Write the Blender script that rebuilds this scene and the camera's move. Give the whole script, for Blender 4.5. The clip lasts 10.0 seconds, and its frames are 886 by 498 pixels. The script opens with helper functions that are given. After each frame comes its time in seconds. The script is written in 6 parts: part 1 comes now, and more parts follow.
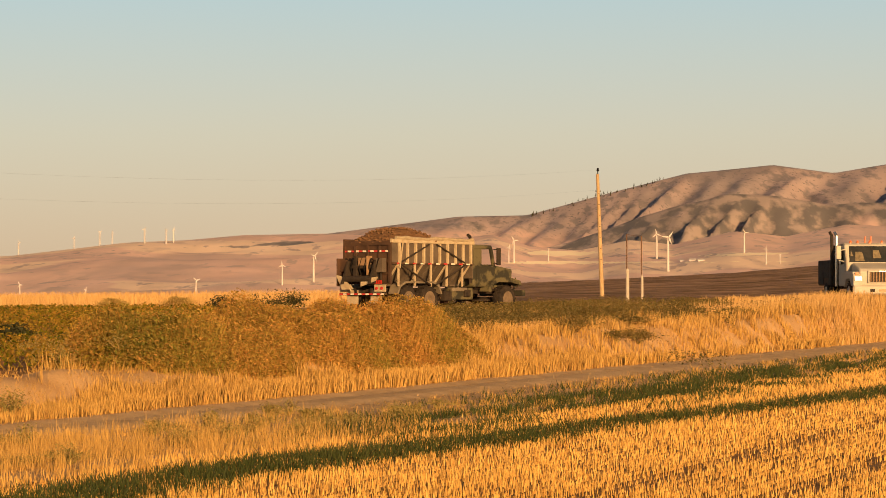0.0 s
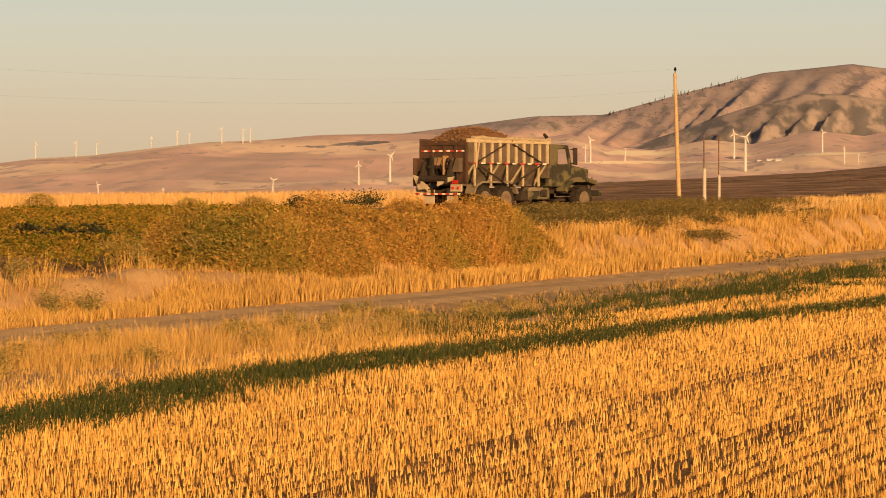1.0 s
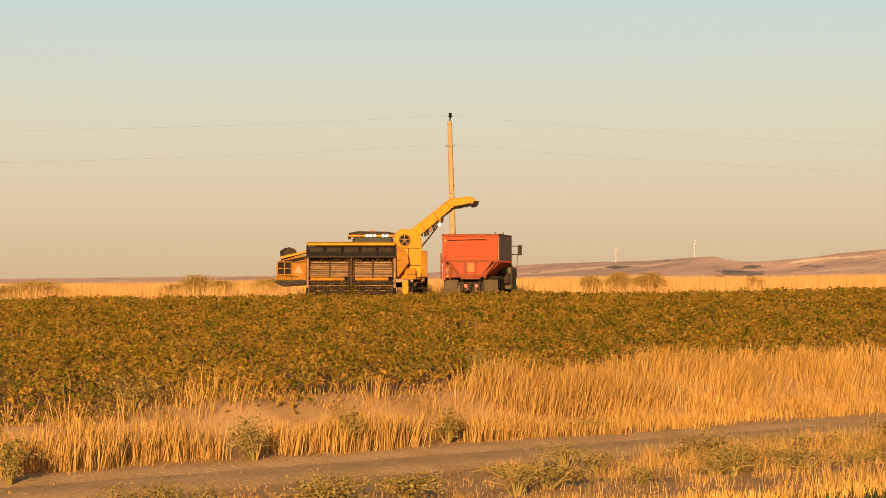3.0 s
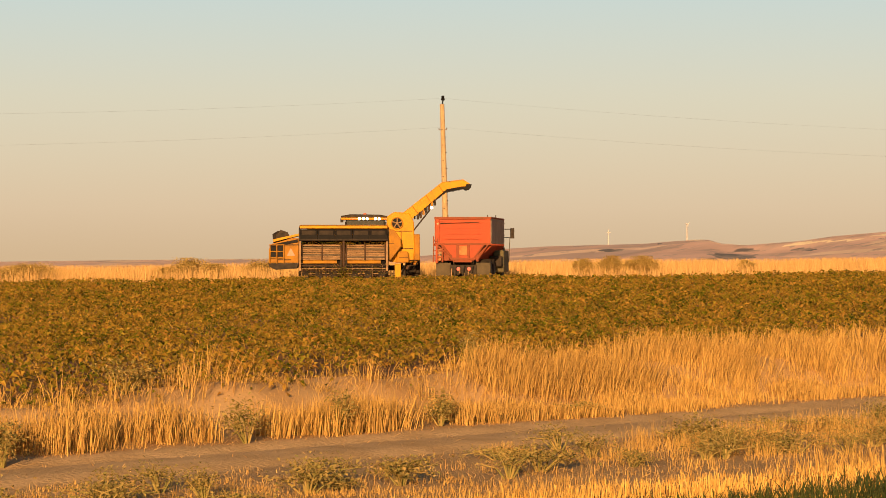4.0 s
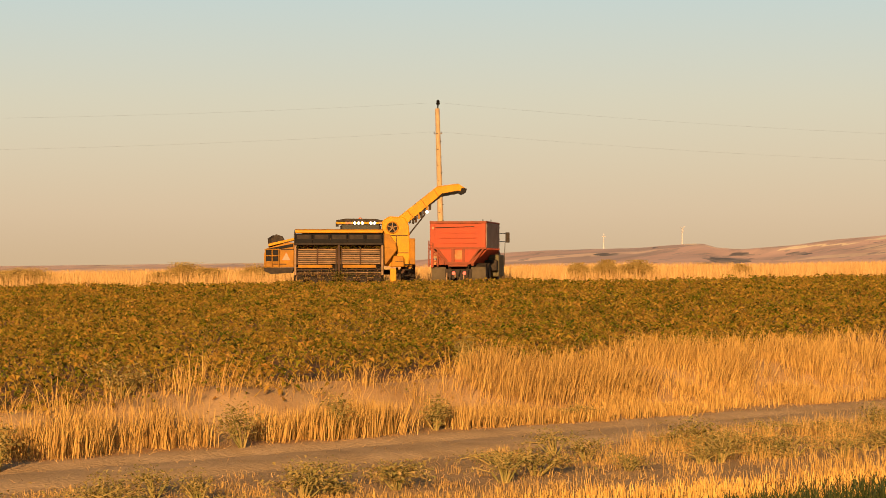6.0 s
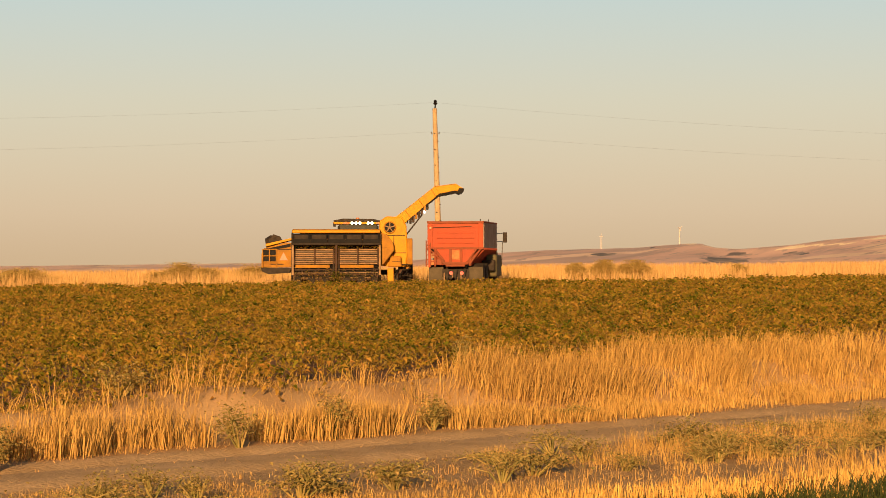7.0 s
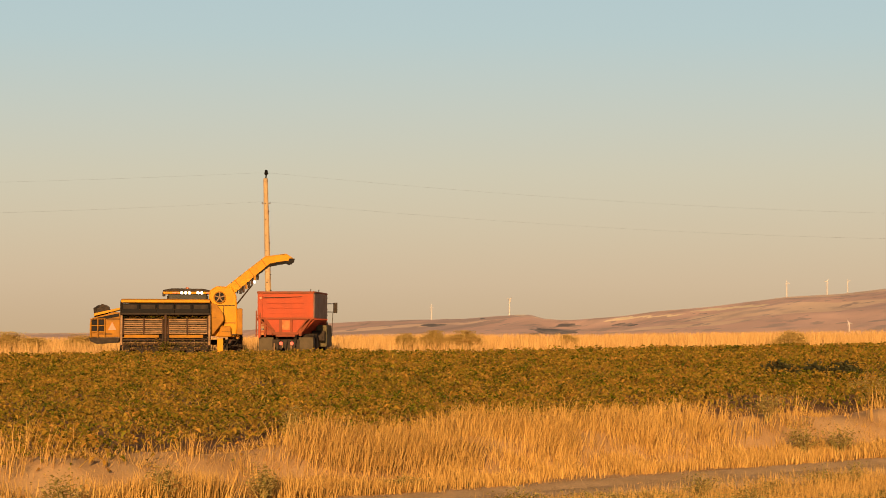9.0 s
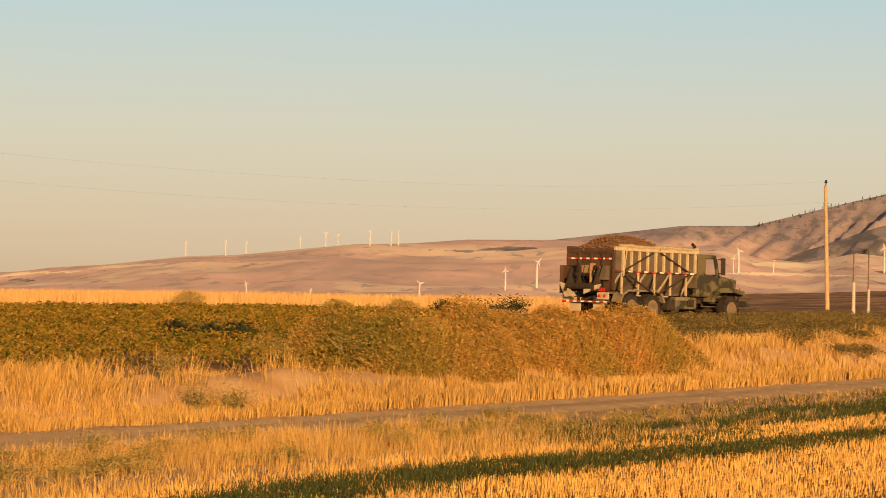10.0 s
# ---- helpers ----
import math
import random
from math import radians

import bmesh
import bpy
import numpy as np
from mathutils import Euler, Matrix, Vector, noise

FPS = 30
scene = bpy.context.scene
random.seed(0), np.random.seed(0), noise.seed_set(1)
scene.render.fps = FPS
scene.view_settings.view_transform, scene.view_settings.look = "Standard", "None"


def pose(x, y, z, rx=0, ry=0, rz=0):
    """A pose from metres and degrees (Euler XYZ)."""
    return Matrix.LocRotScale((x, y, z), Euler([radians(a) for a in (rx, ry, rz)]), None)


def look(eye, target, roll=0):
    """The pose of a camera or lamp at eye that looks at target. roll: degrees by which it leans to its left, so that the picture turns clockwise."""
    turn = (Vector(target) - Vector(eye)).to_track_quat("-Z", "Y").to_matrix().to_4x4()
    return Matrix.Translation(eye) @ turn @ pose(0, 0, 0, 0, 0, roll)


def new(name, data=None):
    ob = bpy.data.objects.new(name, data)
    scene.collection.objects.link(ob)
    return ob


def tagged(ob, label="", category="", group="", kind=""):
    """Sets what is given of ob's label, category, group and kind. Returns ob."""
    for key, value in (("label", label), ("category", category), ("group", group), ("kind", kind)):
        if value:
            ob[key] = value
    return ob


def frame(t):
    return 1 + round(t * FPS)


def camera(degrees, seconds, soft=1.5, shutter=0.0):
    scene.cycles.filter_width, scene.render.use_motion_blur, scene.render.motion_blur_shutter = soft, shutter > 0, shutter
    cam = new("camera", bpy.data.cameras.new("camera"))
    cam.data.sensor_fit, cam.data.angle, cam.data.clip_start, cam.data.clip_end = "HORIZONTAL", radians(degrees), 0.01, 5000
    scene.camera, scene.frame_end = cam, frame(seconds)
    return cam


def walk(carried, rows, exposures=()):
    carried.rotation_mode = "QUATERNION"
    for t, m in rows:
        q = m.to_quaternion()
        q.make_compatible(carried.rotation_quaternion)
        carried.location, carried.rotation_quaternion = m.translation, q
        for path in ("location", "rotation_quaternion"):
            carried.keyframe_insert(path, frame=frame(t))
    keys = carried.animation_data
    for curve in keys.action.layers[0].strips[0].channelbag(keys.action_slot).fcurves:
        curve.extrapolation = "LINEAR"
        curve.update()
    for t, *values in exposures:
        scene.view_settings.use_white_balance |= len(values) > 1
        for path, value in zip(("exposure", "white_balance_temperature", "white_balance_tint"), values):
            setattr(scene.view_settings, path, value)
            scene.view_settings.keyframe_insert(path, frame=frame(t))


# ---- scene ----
# ---- camera and its turn ----
EYE = Vector((0.0, 0.0, 1.7))
cam = camera(20.45, 10.0, soft=0.7, shutter=0.03)
TURN = [  # seconds, degrees clockwise from +y, degrees up, lean
    (0.0, 23.245, 1.080, -0.01), (0.3, 24.130, 0.192, -0.01), (0.5, 24.427, -0.281, -0.01),
    (0.8, 24.108, -1.248, 0.00), (1.0, 21.464, -1.257, 0.01), (1.1, 19.671, -1.120, 0.02),
    (1.2, 17.794, -0.917, 0.02), (1.3, 15.827, -0.729, -0.06), (1.4, 13.812, -0.505, -0.12),
    (1.5, 11.784, -0.330, -0.09), (1.6, 9.793, -0.126, -0.07), (1.7, 7.889, 0.114, -0.08),
    (1.8, 6.318, 0.433, -0.08), (1.9, 4.917, 0.699, -0.09), (2.0, 3.673, 0.784, -0.10),
    (2.2, 1.830, 0.707, -0.07), (2.5, 0.708, 0.847, 0.03), (3.0, -0.218, 0.603, -0.03),
    (3.2, -0.198, 0.190, -0.02), (4.3, -0.020, 0.235, 0.00), (4.5, -0.021, 0.269, 0.00),
    (5.0, 0.000, 0.250, 0.00), (5.5, 0.006, 0.314, -0.02), (5.7, 0.028, 0.313, -0.03),
    (6.8, 0.128, 0.287, -0.07), (7.0, 0.128, 0.306, -0.07), (7.5, 0.055, 0.487, -0.02),
    (8.0, 0.204, 0.766, -0.02), (8.2, 1.145, 0.956, -0.01), (8.5, 2.422, 1.258, 0.00),
    (8.8, 3.388, 1.565, 0.07), (9.0, 4.080, 1.952, 0.11), (9.2, 5.250, 2.849, 0.41),
    (9.4, 7.898, 2.674, 0.71), (9.5, 9.606, 2.386, 0.79), (9.6, 11.318, 2.065, 0.95),
    (9.7, 13.026, 1.723, 1.11), (9.8, 14.708, 1.453, 1.20), (9.9, 16.360, 1.243, 1.22),
    (10.0, 18.026, 1.165, 1.42)]


def turned(yaw, tilt, lean):
    a, b = radians(yaw), radians(tilt)
    way = Vector((math.sin(a) * math.cos(b), math.cos(a) * math.cos(b), math.sin(b)))
    return look(EYE, EYE + way, lean)


walk(cam, [(t, turned(y, p, r)) for t, y, p, r in TURN], exposures=[(0.0, -0.06), (1.0, -0.04), (2.0, -0.07), (2.5, 0.0), (3.0, 0.08), (5.0, 0.03), (7.5, 0.0), (8.5, -0.12), (9.2, -0.12), (10.0, 0.0)])

# ---- world and sun ----
SUN_AZ, SUN_EL = 187.0, 11.5
world = bpy.data.worlds.new("sky")
scene.world = world
world.use_nodes = True
wn, wl = world.node_tree.nodes, world.node_tree.links
wn.clear()
sky = wn.new("ShaderNodeTexSky")
sky.sky_type, sky.sun_disc = "NISHITA", False
sky.sun_elevation, sky.sun_rotation = radians(SUN_EL), radians(SUN_AZ)
sky.dust_density, sky.air_density, sky.ozone_density = 2.0, 1.0, 1.0
coord = wn.new("ShaderNodeTexCoord")
sep = wn.new("ShaderNodeSeparateXYZ")
wl.new(coord.outputs["Generated"], sep.inputs[0])
belt = wn.new("ShaderNodeValToRGB")  # evening haze over the horizon
el = belt.color_ramp.elements
el[0].position, el[0].color = 0.0, (0.60, 0.42, 0.25, 1)
el[1].position, el[1].color = 0.5, (0.03, 0.04, 0.055, 1)
for pos, col in ((0.02, (0.62, 0.46, 0.305, 1)), (0.065, (0.56, 0.50, 0.385, 1)), (0.12, (0.41, 0.50, 0.505, 1)), (0.152, (0.375, 0.482, 0.515, 1)), (0.2, (0.10, 0.125, 0.15, 1))):
    e = el.new(pos)
    e.color = col
wl.new(sep.outputs["Z"], belt.inputs[0])
bg1 = wn.new("ShaderNodeBackground")
bg1.inputs["Strength"].default_value = 0.03
wl.new(sky.outputs[0], bg1.inputs["Color"])
bg2 = wn.new("ShaderNodeBackground")
bg2.inputs["Strength"].default_value = 1.0
wl.new(belt.outputs[0], bg2.inputs["Color"])
add = wn.new("ShaderNodeAddShader")
wl.new(bg1.outputs[0], add.inputs[0])
wl.new(bg2.outputs[0], add.inputs[1])
wout = wn.new("ShaderNodeOutputWorld")
wl.new(add.outputs[0], wout.inputs[0])

sun_data = bpy.data.lights.new("sun", "SUN")
sun_data.energy, sun_data.angle, sun_data.color = 7.4, radians(0.6), (1.0, 0.60, 0.27)
sun = new("sun", sun_data)
sa, se = radians(SUN_AZ), radians(SUN_EL)
sun.matrix_world = look((60 * math.sin(sa), 60 * math.cos(sa), 40), (0, 0, 40 - 60 * math.tan(se)))

# ---- materials ----


def mat(name, c1, c2=None, rough=0.7, metal=0.0, scale=8.0, fine=60.0, bump=0.15, spread=0.5, isle=0.0, c3=None):
    """Surface with blotches between c1 and c2, fine grain and relief; isle: how far each separate piece varies."""
    m = bpy.data.materials.new(name)
    m.use_nodes = True
    n, l = m.node_tree.nodes, m.node_tree.links
    p = n["Principled BSDF"]
    p.inputs["Roughness"].default_value, p.inputs["Metallic"].default_value = rough, metal
    p.inputs["Specular IOR Level"].default_value = 0.12 if rough >= 0.5 else 0.5
    c2 = c2 or tuple(c * 0.7 for c in c1)
    geo = n.new("ShaderNodeNewGeometry")
    tc = n.new("ShaderNodeTexCoord")
    big = n.new("ShaderNodeTexNoise")
    big.inputs["Scale"].default_value, big.inputs["Detail"].default_value = scale, 5
    small = n.new("ShaderNodeTexNoise")
    small.inputs["Scale"].default_value, small.inputs["Detail"].default_value = fine, 3
    l.new(tc.outputs["Object"], big.inputs["Vector"])
    l.new(tc.outputs["Object"], small.inputs["Vector"])
    ramp = n.new("ShaderNodeMapRange")
    ramp.inputs["From Min"].default_value, ramp.inputs["From Max"].default_value = 0.5 - spread / 2, 0.5 + spread / 2
    l.new(big.outputs["Fac"], ramp.inputs["Value"])
    mix = n.new("ShaderNodeMix")
    mix.data_type = "RGBA"
    mix.inputs["A"].default_value, mix.inputs["B"].default_value = (*c1, 1), (*c2, 1)
    l.new(ramp.outputs[0], mix.inputs["Factor"])
    col = mix.outputs["Result"]
    if isle:
        rr = n.new("ShaderNodeValToRGB")
        rr.color_ramp.elements[0].color = (*c1, 1)
        rr.color_ramp.elements[1].color = (*c2, 1)
        if c3:
            rr.color_ramp.elements.new(0.55).color = (*c3, 1)
        l.new(geo.outputs["Random Per Island"], rr.inputs[0])
        mi = n.new("ShaderNodeMix")
        mi.data_type = "RGBA"
        mi.inputs["Factor"].default_value = isle
        l.new(col, mi.inputs["A"])
        l.new(rr.outputs[0], mi.inputs["B"])
        col = mi.outputs["Result"]
    hv = n.new("ShaderNodeHueSaturation")
    vr = n.new("ShaderNodeMapRange")
    vr.inputs["To Min"].default_value, vr.inputs["To Max"].default_value = 0.78, 1.22
    l.new(small.outputs["Fac"], vr.inputs["Value"])
    l.new(vr.outputs[0], hv.inputs["Value"])
    l.new(col, hv.inputs["Color"])
    l.new(hv.outputs[0], p.inputs["Base Color"])
    if bump:
        b = n.new("ShaderNodeBump")
        b.inputs["Strength"].default_value = bump
        b.inputs["Distance"].default_value = 1.0 / fine
        l.new(small.outputs["Fac"], b.inputs["Height"])
        l.new(b.outputs[0], p.inputs["Normal"])
    return m


M = {}
M["soil"] = mat("dry_soil", (0.50, 0.29, 0.12), (0.62, 0.385, 0.175), 0.95, scale=0.9, fine=26, bump=0.25, spread=0.35)
# red-brown soil, darkened in colour for the shade beneath the vines
M["vine_shade_soil"] = mat("red_brown_vine_shade_soil", (0.26, 0.135, 0.062), (0.15, 0.082, 0.04), 0.95, scale=0.8, fine=12, bump=0.5)
M["road"] = mat("track_dirt", (0.50, 0.32, 0.15), (0.66, 0.44, 0.225), 0.95, scale=1.6, fine=22, bump=0.35, spread=0.35)
M["stubble_soil"] = mat("stubble_litter", (0.32, 0.17, 0.058), (0.19, 0.098, 0.036), 0.95, scale=0.8, fine=18, bump=0.8)
M["straw"] = mat("straw", (0.70, 0.385, 0.08), (0.40, 0.19, 0.038), 0.6, scale=0.4, fine=20, bump=0, isle=0.7, c3=(0.78, 0.50, 0.15))
# second tone is darkened for the shade between the tufts
M["grass"] = mat("dry_grass", (0.54, 0.31, 0.075), (0.21, 0.105, 0.032), 0.7, scale=0.5, fine=12, bump=0, isle=0.65, c3=(0.66, 0.415, 0.12))
M["verge_soil"] = mat("greyish_verge_litter", (0.56, 0.36, 0.17), (0.36, 0.235, 0.12), 0.95, scale=1.3, fine=20, bump=0.5)
M["pale_grass"] = mat("pale_dry_grass", (0.56, 0.34, 0.12), (0.36, 0.195, 0.06), 0.7, scale=0.3, fine=12, bump=0, isle=0.6, c3=(0.66, 0.43, 0.17))
# first tone is dark leaf green, deepened for the shade among the plants
M["potato"] = mat("potato_leaf", (0.024, 0.042, 0.003), (0.39, 0.19, 0.038), 0.6, scale=2.0, fine=5, bump=0, spread=0.20, isle=0.40, c3=(0.27, 0.245, 0.012))
M["vine_stem"] = mat("yellow_vine_stem", (0.48, 0.27, 0.05), (0.22, 0.17, 0.035), 0.7, scale=0.3, fine=6, bump=0, isle=0.7)
M["green"] = mat("green_regrowth", (0.018, 0.034, 0.009), (0.075, 0.078, 0.02), 0.6, scale=0.6, fine=9, bump=0, isle=0.7)
M["brush"] = mat("weed_brush", (0.125, 0.135, 0.02), (0.62, 0.265, 0.07), 0.75, scale=0.3, fine=4, bump=0, spread=0.4, isle=0.5, c3=(0.43, 0.285, 0.058))
M["headland_weed"] = mat("dark_olive_headland_weed", (0.055, 0.06, 0.018), (0.26, 0.17, 0.055), 0.8, scale=0.5, fine=4, bump=0, isle=0.6)
M["weed"] = mat("olive_green_weed", (0.17, 0.16, 0.04), (0.46, 0.30, 0.10), 0.75, scale=1, fine=9, bump=0, isle=0.7)
M["plowed"] = mat("ploughed_soil", (0.16, 0.09, 0.045), (0.42, 0.245, 0.13), 0.95, scale=0.16, fine=0.9, bump=1.0, spread=0.3)
M["wood"] = mat("weathered_pole_wood", (0.52, 0.36, 0.19), (0.38, 0.25, 0.13), 0.85, scale=3, fine=30, bump=0.4)
M["dark_steel"] = mat("dark_grimy_steel", (0.022, 0.018, 0.014), (0.06, 0.042, 0.028), 0.7, 0.0, scale=5, fine=40)
M["rubber"] = mat("dusty_rubber", (0.018, 0.015, 0.013), (0.055, 0.04, 0.027), 0.9, scale=4, fine=50, bump=0.3)
M["yellow"] = mat("yellow_paint", (0.72, 0.31, 0.006), (0.44, 0.19, 0.02), 0.55, scale=2.2, fine=25, bump=0.06, spread=0.6)
M["yellow_dusty"] = mat("dusty_yellow_paint", (0.46, 0.195, 0.012), (0.24, 0.11, 0.02), 0.6, scale=2, fine=30)
M["web"] = mat("soil_caked_steel", (0.40, 0.24, 0.12), (0.20, 0.12, 0.06), 0.85, 0.0, scale=4, fine=30, bump=0.4)
M["black"] = mat("black_rubber_apron", (0.005, 0.0045, 0.004), (0.016, 0.012, 0.010), 0.6, scale=2.5, fine=25)
M["red"] = mat("faded_red_paint", (0.47, 0.082, 0.03), (0.33, 0.07, 0.032), 0.65, scale=1.5, fine=20, bump=0.08)
M["rust"] = mat("rusty_red_steel", (0.30, 0.07, 0.03), (0.20, 0.07, 0.035), 0.8, scale=3, fine=30)
# grey boards, lightened in colour to make up for missing grazing sun
M["lightened_grey_side"] = mat("weathered_grey_boards_lightened", (0.44, 0.31, 0.225), (0.28, 0.195, 0.14), 0.8, scale=2, fine=25)
M["olive"] = mat("olive_camouflage_paint", (0.13, 0.108, 0.055), (0.042, 0.038, 0.026), 0.75, scale=1.7, fine=30, spread=0.08)
M["brown"] = mat("brown_painted_steel", (0.105, 0.056, 0.032), (0.05, 0.03, 0.02), 0.75, scale=2, fine=25)
M["hopper"] = mat("grey_brown_hopper_steel", (0.15, 0.112, 0.075), (0.085, 0.062, 0.042), 0.7, scale=2, fine=25)
M["cream"] = mat("cream_painted_steel", (0.54, 0.43, 0.27), (0.36, 0.27, 0.16), 0.7, scale=3, fine=30)
M["potatoes"] = mat("earthy_potatoes", (0.13, 0.065, 0.03), (0.21, 0.115, 0.055), 0.9, scale=6, fine=30, isle=0.7)
M["white"] = mat("cream_white_truck_paint", (0.54, 0.48, 0.38), (0.42, 0.365, 0.28), 0.5, scale=1.2, fine=25, bump=0.03)
# white of the far turbines and sheds, dulled in colour for the haze
M["hazed_white"] = mat("haze_dulled_white_paint", (0.54, 0.49, 0.45), (0.48, 0.43, 0.39), 0.6, scale=0.2, fine=5, bump=0)
M["chrome"] = mat("chrome", (0.65, 0.62, 0.56), (0.5, 0.47, 0.42), 0.2, 0.9, scale=4, fine=40, bump=0.02)
M["glass"] = mat("dark_cab_glass", (0.02, 0.022, 0.02), (0.05, 0.045, 0.035), 0.08, 0.0, scale=2, fine=10, bump=0)
M["orange"] = mat("orange_warning_plastic", (0.75, 0.17, 0.03), (0.6, 0.13, 0.03), 0.4, scale=4, fine=20)
M["tarp"] = mat("tan_canvas_tarp", (0.46, 0.36, 0.22), (0.30, 0.23, 0.14), 0.9, scale=5, fine=30, bump=0.4)
M["tape"] = mat("reflective_tape_white", (0.85, 0.72, 0.55), (0.75, 0.6, 0.42), 0.35, scale=6, fine=30)
M["red_tape"] = mat("reflective_tape_red", (0.55, 0.03, 0.015), (0.4, 0.03, 0.02), 0.35, scale=6, fine=30)
M["pink"] = mat("faded_slow_vehicle_sign", (0.80, 0.30, 0.20), (0.68, 0.25, 0.16), 0.5, scale=6, fine=30)
M["worn_gate"] = mat("worn_orange_gate", (0.60, 0.24, 0.08), (0.36, 0.10, 0.04), 0.7, scale=5, fine=30)
M["seat"] = mat("pale_seat_cloth", (0.26, 0.2, 0.11), (0.1, 0.08, 0.05), 0.8, scale=6, fine=30)
M["flap"] = mat("dusty_flap_rubber", (0.125, 0.095, 0.055), (0.075, 0.058, 0.036), 0.9, scale=3, fine=30, bump=0.2)
M["guard"] = mat("dull_grey_tan_mudguard", (0.24, 0.19, 0.125), (0.13, 0.10, 0.065), 0.75, scale=3, fine=30)
M["drab"] = mat("dusty_olive_drab_paint", (0.155, 0.125, 0.06), (0.09, 0.075, 0.04), 0.75, scale=2, fine=30)
M["tan_dust"] = mat("dust_covered_rim", (0.22, 0.155, 0.095), (0.12, 0.085, 0.055), 0.85, scale=5, fine=30)
M["wire"] = mat("grey_conductor", (0.16, 0.13, 0.11), (0.12, 0.1, 0.09), 0.5, 0.5, scale=1, fine=10, bump=0)
M["pipe"] = mat("brown_steel_pipe", (0.12, 0.065, 0.04), (0.2, 0.11, 0.06), 0.8, 0.2, scale=3, fine=20)
M["concrete"] = mat("pale_post", (0.52, 0.45, 0.36), (0.4, 0.33, 0.25), 0.85, scale=3, fine=20)
M["needle"] = mat("dark_conifer", (0.03, 0.04, 0.02), (0.06, 0.06, 0.03), 0.8, scale=0.1, fine=1, bump=0)
M["bush"] = mat("olive_sagebrush", (0.33, 0.24, 0.065), (0.60, 0.39, 0.125), 0.8, scale=0.5, fine=5, bump=0, isle=0.7)
M["dark_bush"] = mat("dark_green_bush", (0.035, 0.04, 0.018), (0.075, 0.07, 0.03), 0.8, scale=1, fine=5, bump=0, isle=0.7)


def glow(name, col, strength):
    m = bpy.data.materials.new(name)
    m.use_nodes = True
    p = m.node_tree.nodes["Principled BSDF"]
    p.inputs["Base Color"].default_value = (*col, 1)
    p.inputs["Emission Color"].default_value, p.inputs["Emission Strength"].default_value = (*col, 1), strength
    return m


M["lamp"] = glow("lit_work_lamp", (1.0, 0.93, 0.8), 3.0)
M["tail"] = glow("lit_tail_lamp", (0.85, 0.10, 0.06), 0.5)


def hill_material(name, tones, high):
    """Dry rangeland: tan grass, mauve-brown slopes, dark scrub in the hollows, pale stubble strips low down; heights
    greyed for haze.
    """
    m = bpy.data.materials.new(name)
    m.use_nodes = True
    n, l = m.node_tree.nodes, m.node_tree.links
    p = n["Principled BSDF"]
    p.inputs["Roughness"].default_value = 0.95
    tc = n.new("ShaderNodeTexCoord")

    def nz(scale, detail, sx=1.0, sy=1.0, sz=1.0, kind="FBM"):
        mp = n.new("ShaderNodeMapping")  # drawn out down the slopes
        mp.vector_type = "TEXTURE"
        mp.inputs["Rotation"].default_value = (0, 0, radians(-26))
        mp.inputs["Scale"].default_value = (1 / sx, 1 / sy, 1 / sz)
        l.new(tc.outputs["Object"], mp.inputs[0])
        t = n.new("ShaderNodeTexNoise")
        t.noise_type = kind
        t.inputs["Scale"].default_value, t.inputs["Detail"].default_value = scale, detail
        l.new(mp.outputs[0], t.inputs["Vector"])
        return t.outputs["Fac"]

    def rng(src, a, b):
        r = n.new("ShaderNodeMapRange")
        r.inputs["From Min"].default_value, r.inputs["From Max"].default_value = a, b
        l.new(src, r.inputs["Value"])
        return r.outputs[0]

    def mixc(f, a, b):
        x = n.new("ShaderNodeMix")
        x.data_type = "RGBA"
        l.new(f, x.inputs["Factor"])
        for key, v in (("A", a), ("B", b)):
            if isinstance(v, tuple):
                x.inputs[key].default_value = (*v, 1)
            else:
                l.new(v, x.inputs[key])
        return x.outputs["Result"]

    base = mixc(rng(nz(0.0016, 4), 0.38, 0.62), tones[0], tones[1])
    base = mixc(rng(nz(0.004, 6, 1, 0.35), 0.53, 0.62), base, tones[2])
    base = mixc(rng(nz(0.0034, 4, 0.7, 1.0), 0.565, 0.585), base, tones[3])
    base = mixc(rng(nz(0.03, 6, 1, 0.4), 0.52, 0.75), base, tones[4])
    base = mixc(rng(nz(0.055, 3, 1, 0.3), 0.60, 0.66), base, tones[4])
    # scrub and bare rock take over with height, their colours greyed for distance haze
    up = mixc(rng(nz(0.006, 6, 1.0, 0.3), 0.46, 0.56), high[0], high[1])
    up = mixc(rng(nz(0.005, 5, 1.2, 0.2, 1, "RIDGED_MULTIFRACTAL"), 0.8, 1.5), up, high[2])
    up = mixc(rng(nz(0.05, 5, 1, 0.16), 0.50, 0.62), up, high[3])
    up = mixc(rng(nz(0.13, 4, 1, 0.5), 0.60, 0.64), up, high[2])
    sz = n.new("ShaderNodeSeparateXYZ")
    l.new(tc.outputs["Object"], sz.inputs[0])
    wob = n.new("ShaderNodeMath")
    wob.operation = "MULTIPLY_ADD"
    l.new(nz(0.004, 6), wob.inputs[0])
    wob.inputs[1].default_value = 90.0
    l.new(sz.outputs["Z"], wob.inputs[2])
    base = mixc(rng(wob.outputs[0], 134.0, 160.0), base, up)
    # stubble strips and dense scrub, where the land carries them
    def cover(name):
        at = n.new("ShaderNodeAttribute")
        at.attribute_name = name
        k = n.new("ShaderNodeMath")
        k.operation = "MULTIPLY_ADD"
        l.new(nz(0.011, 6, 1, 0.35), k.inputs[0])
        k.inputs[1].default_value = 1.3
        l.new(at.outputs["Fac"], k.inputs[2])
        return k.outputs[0]

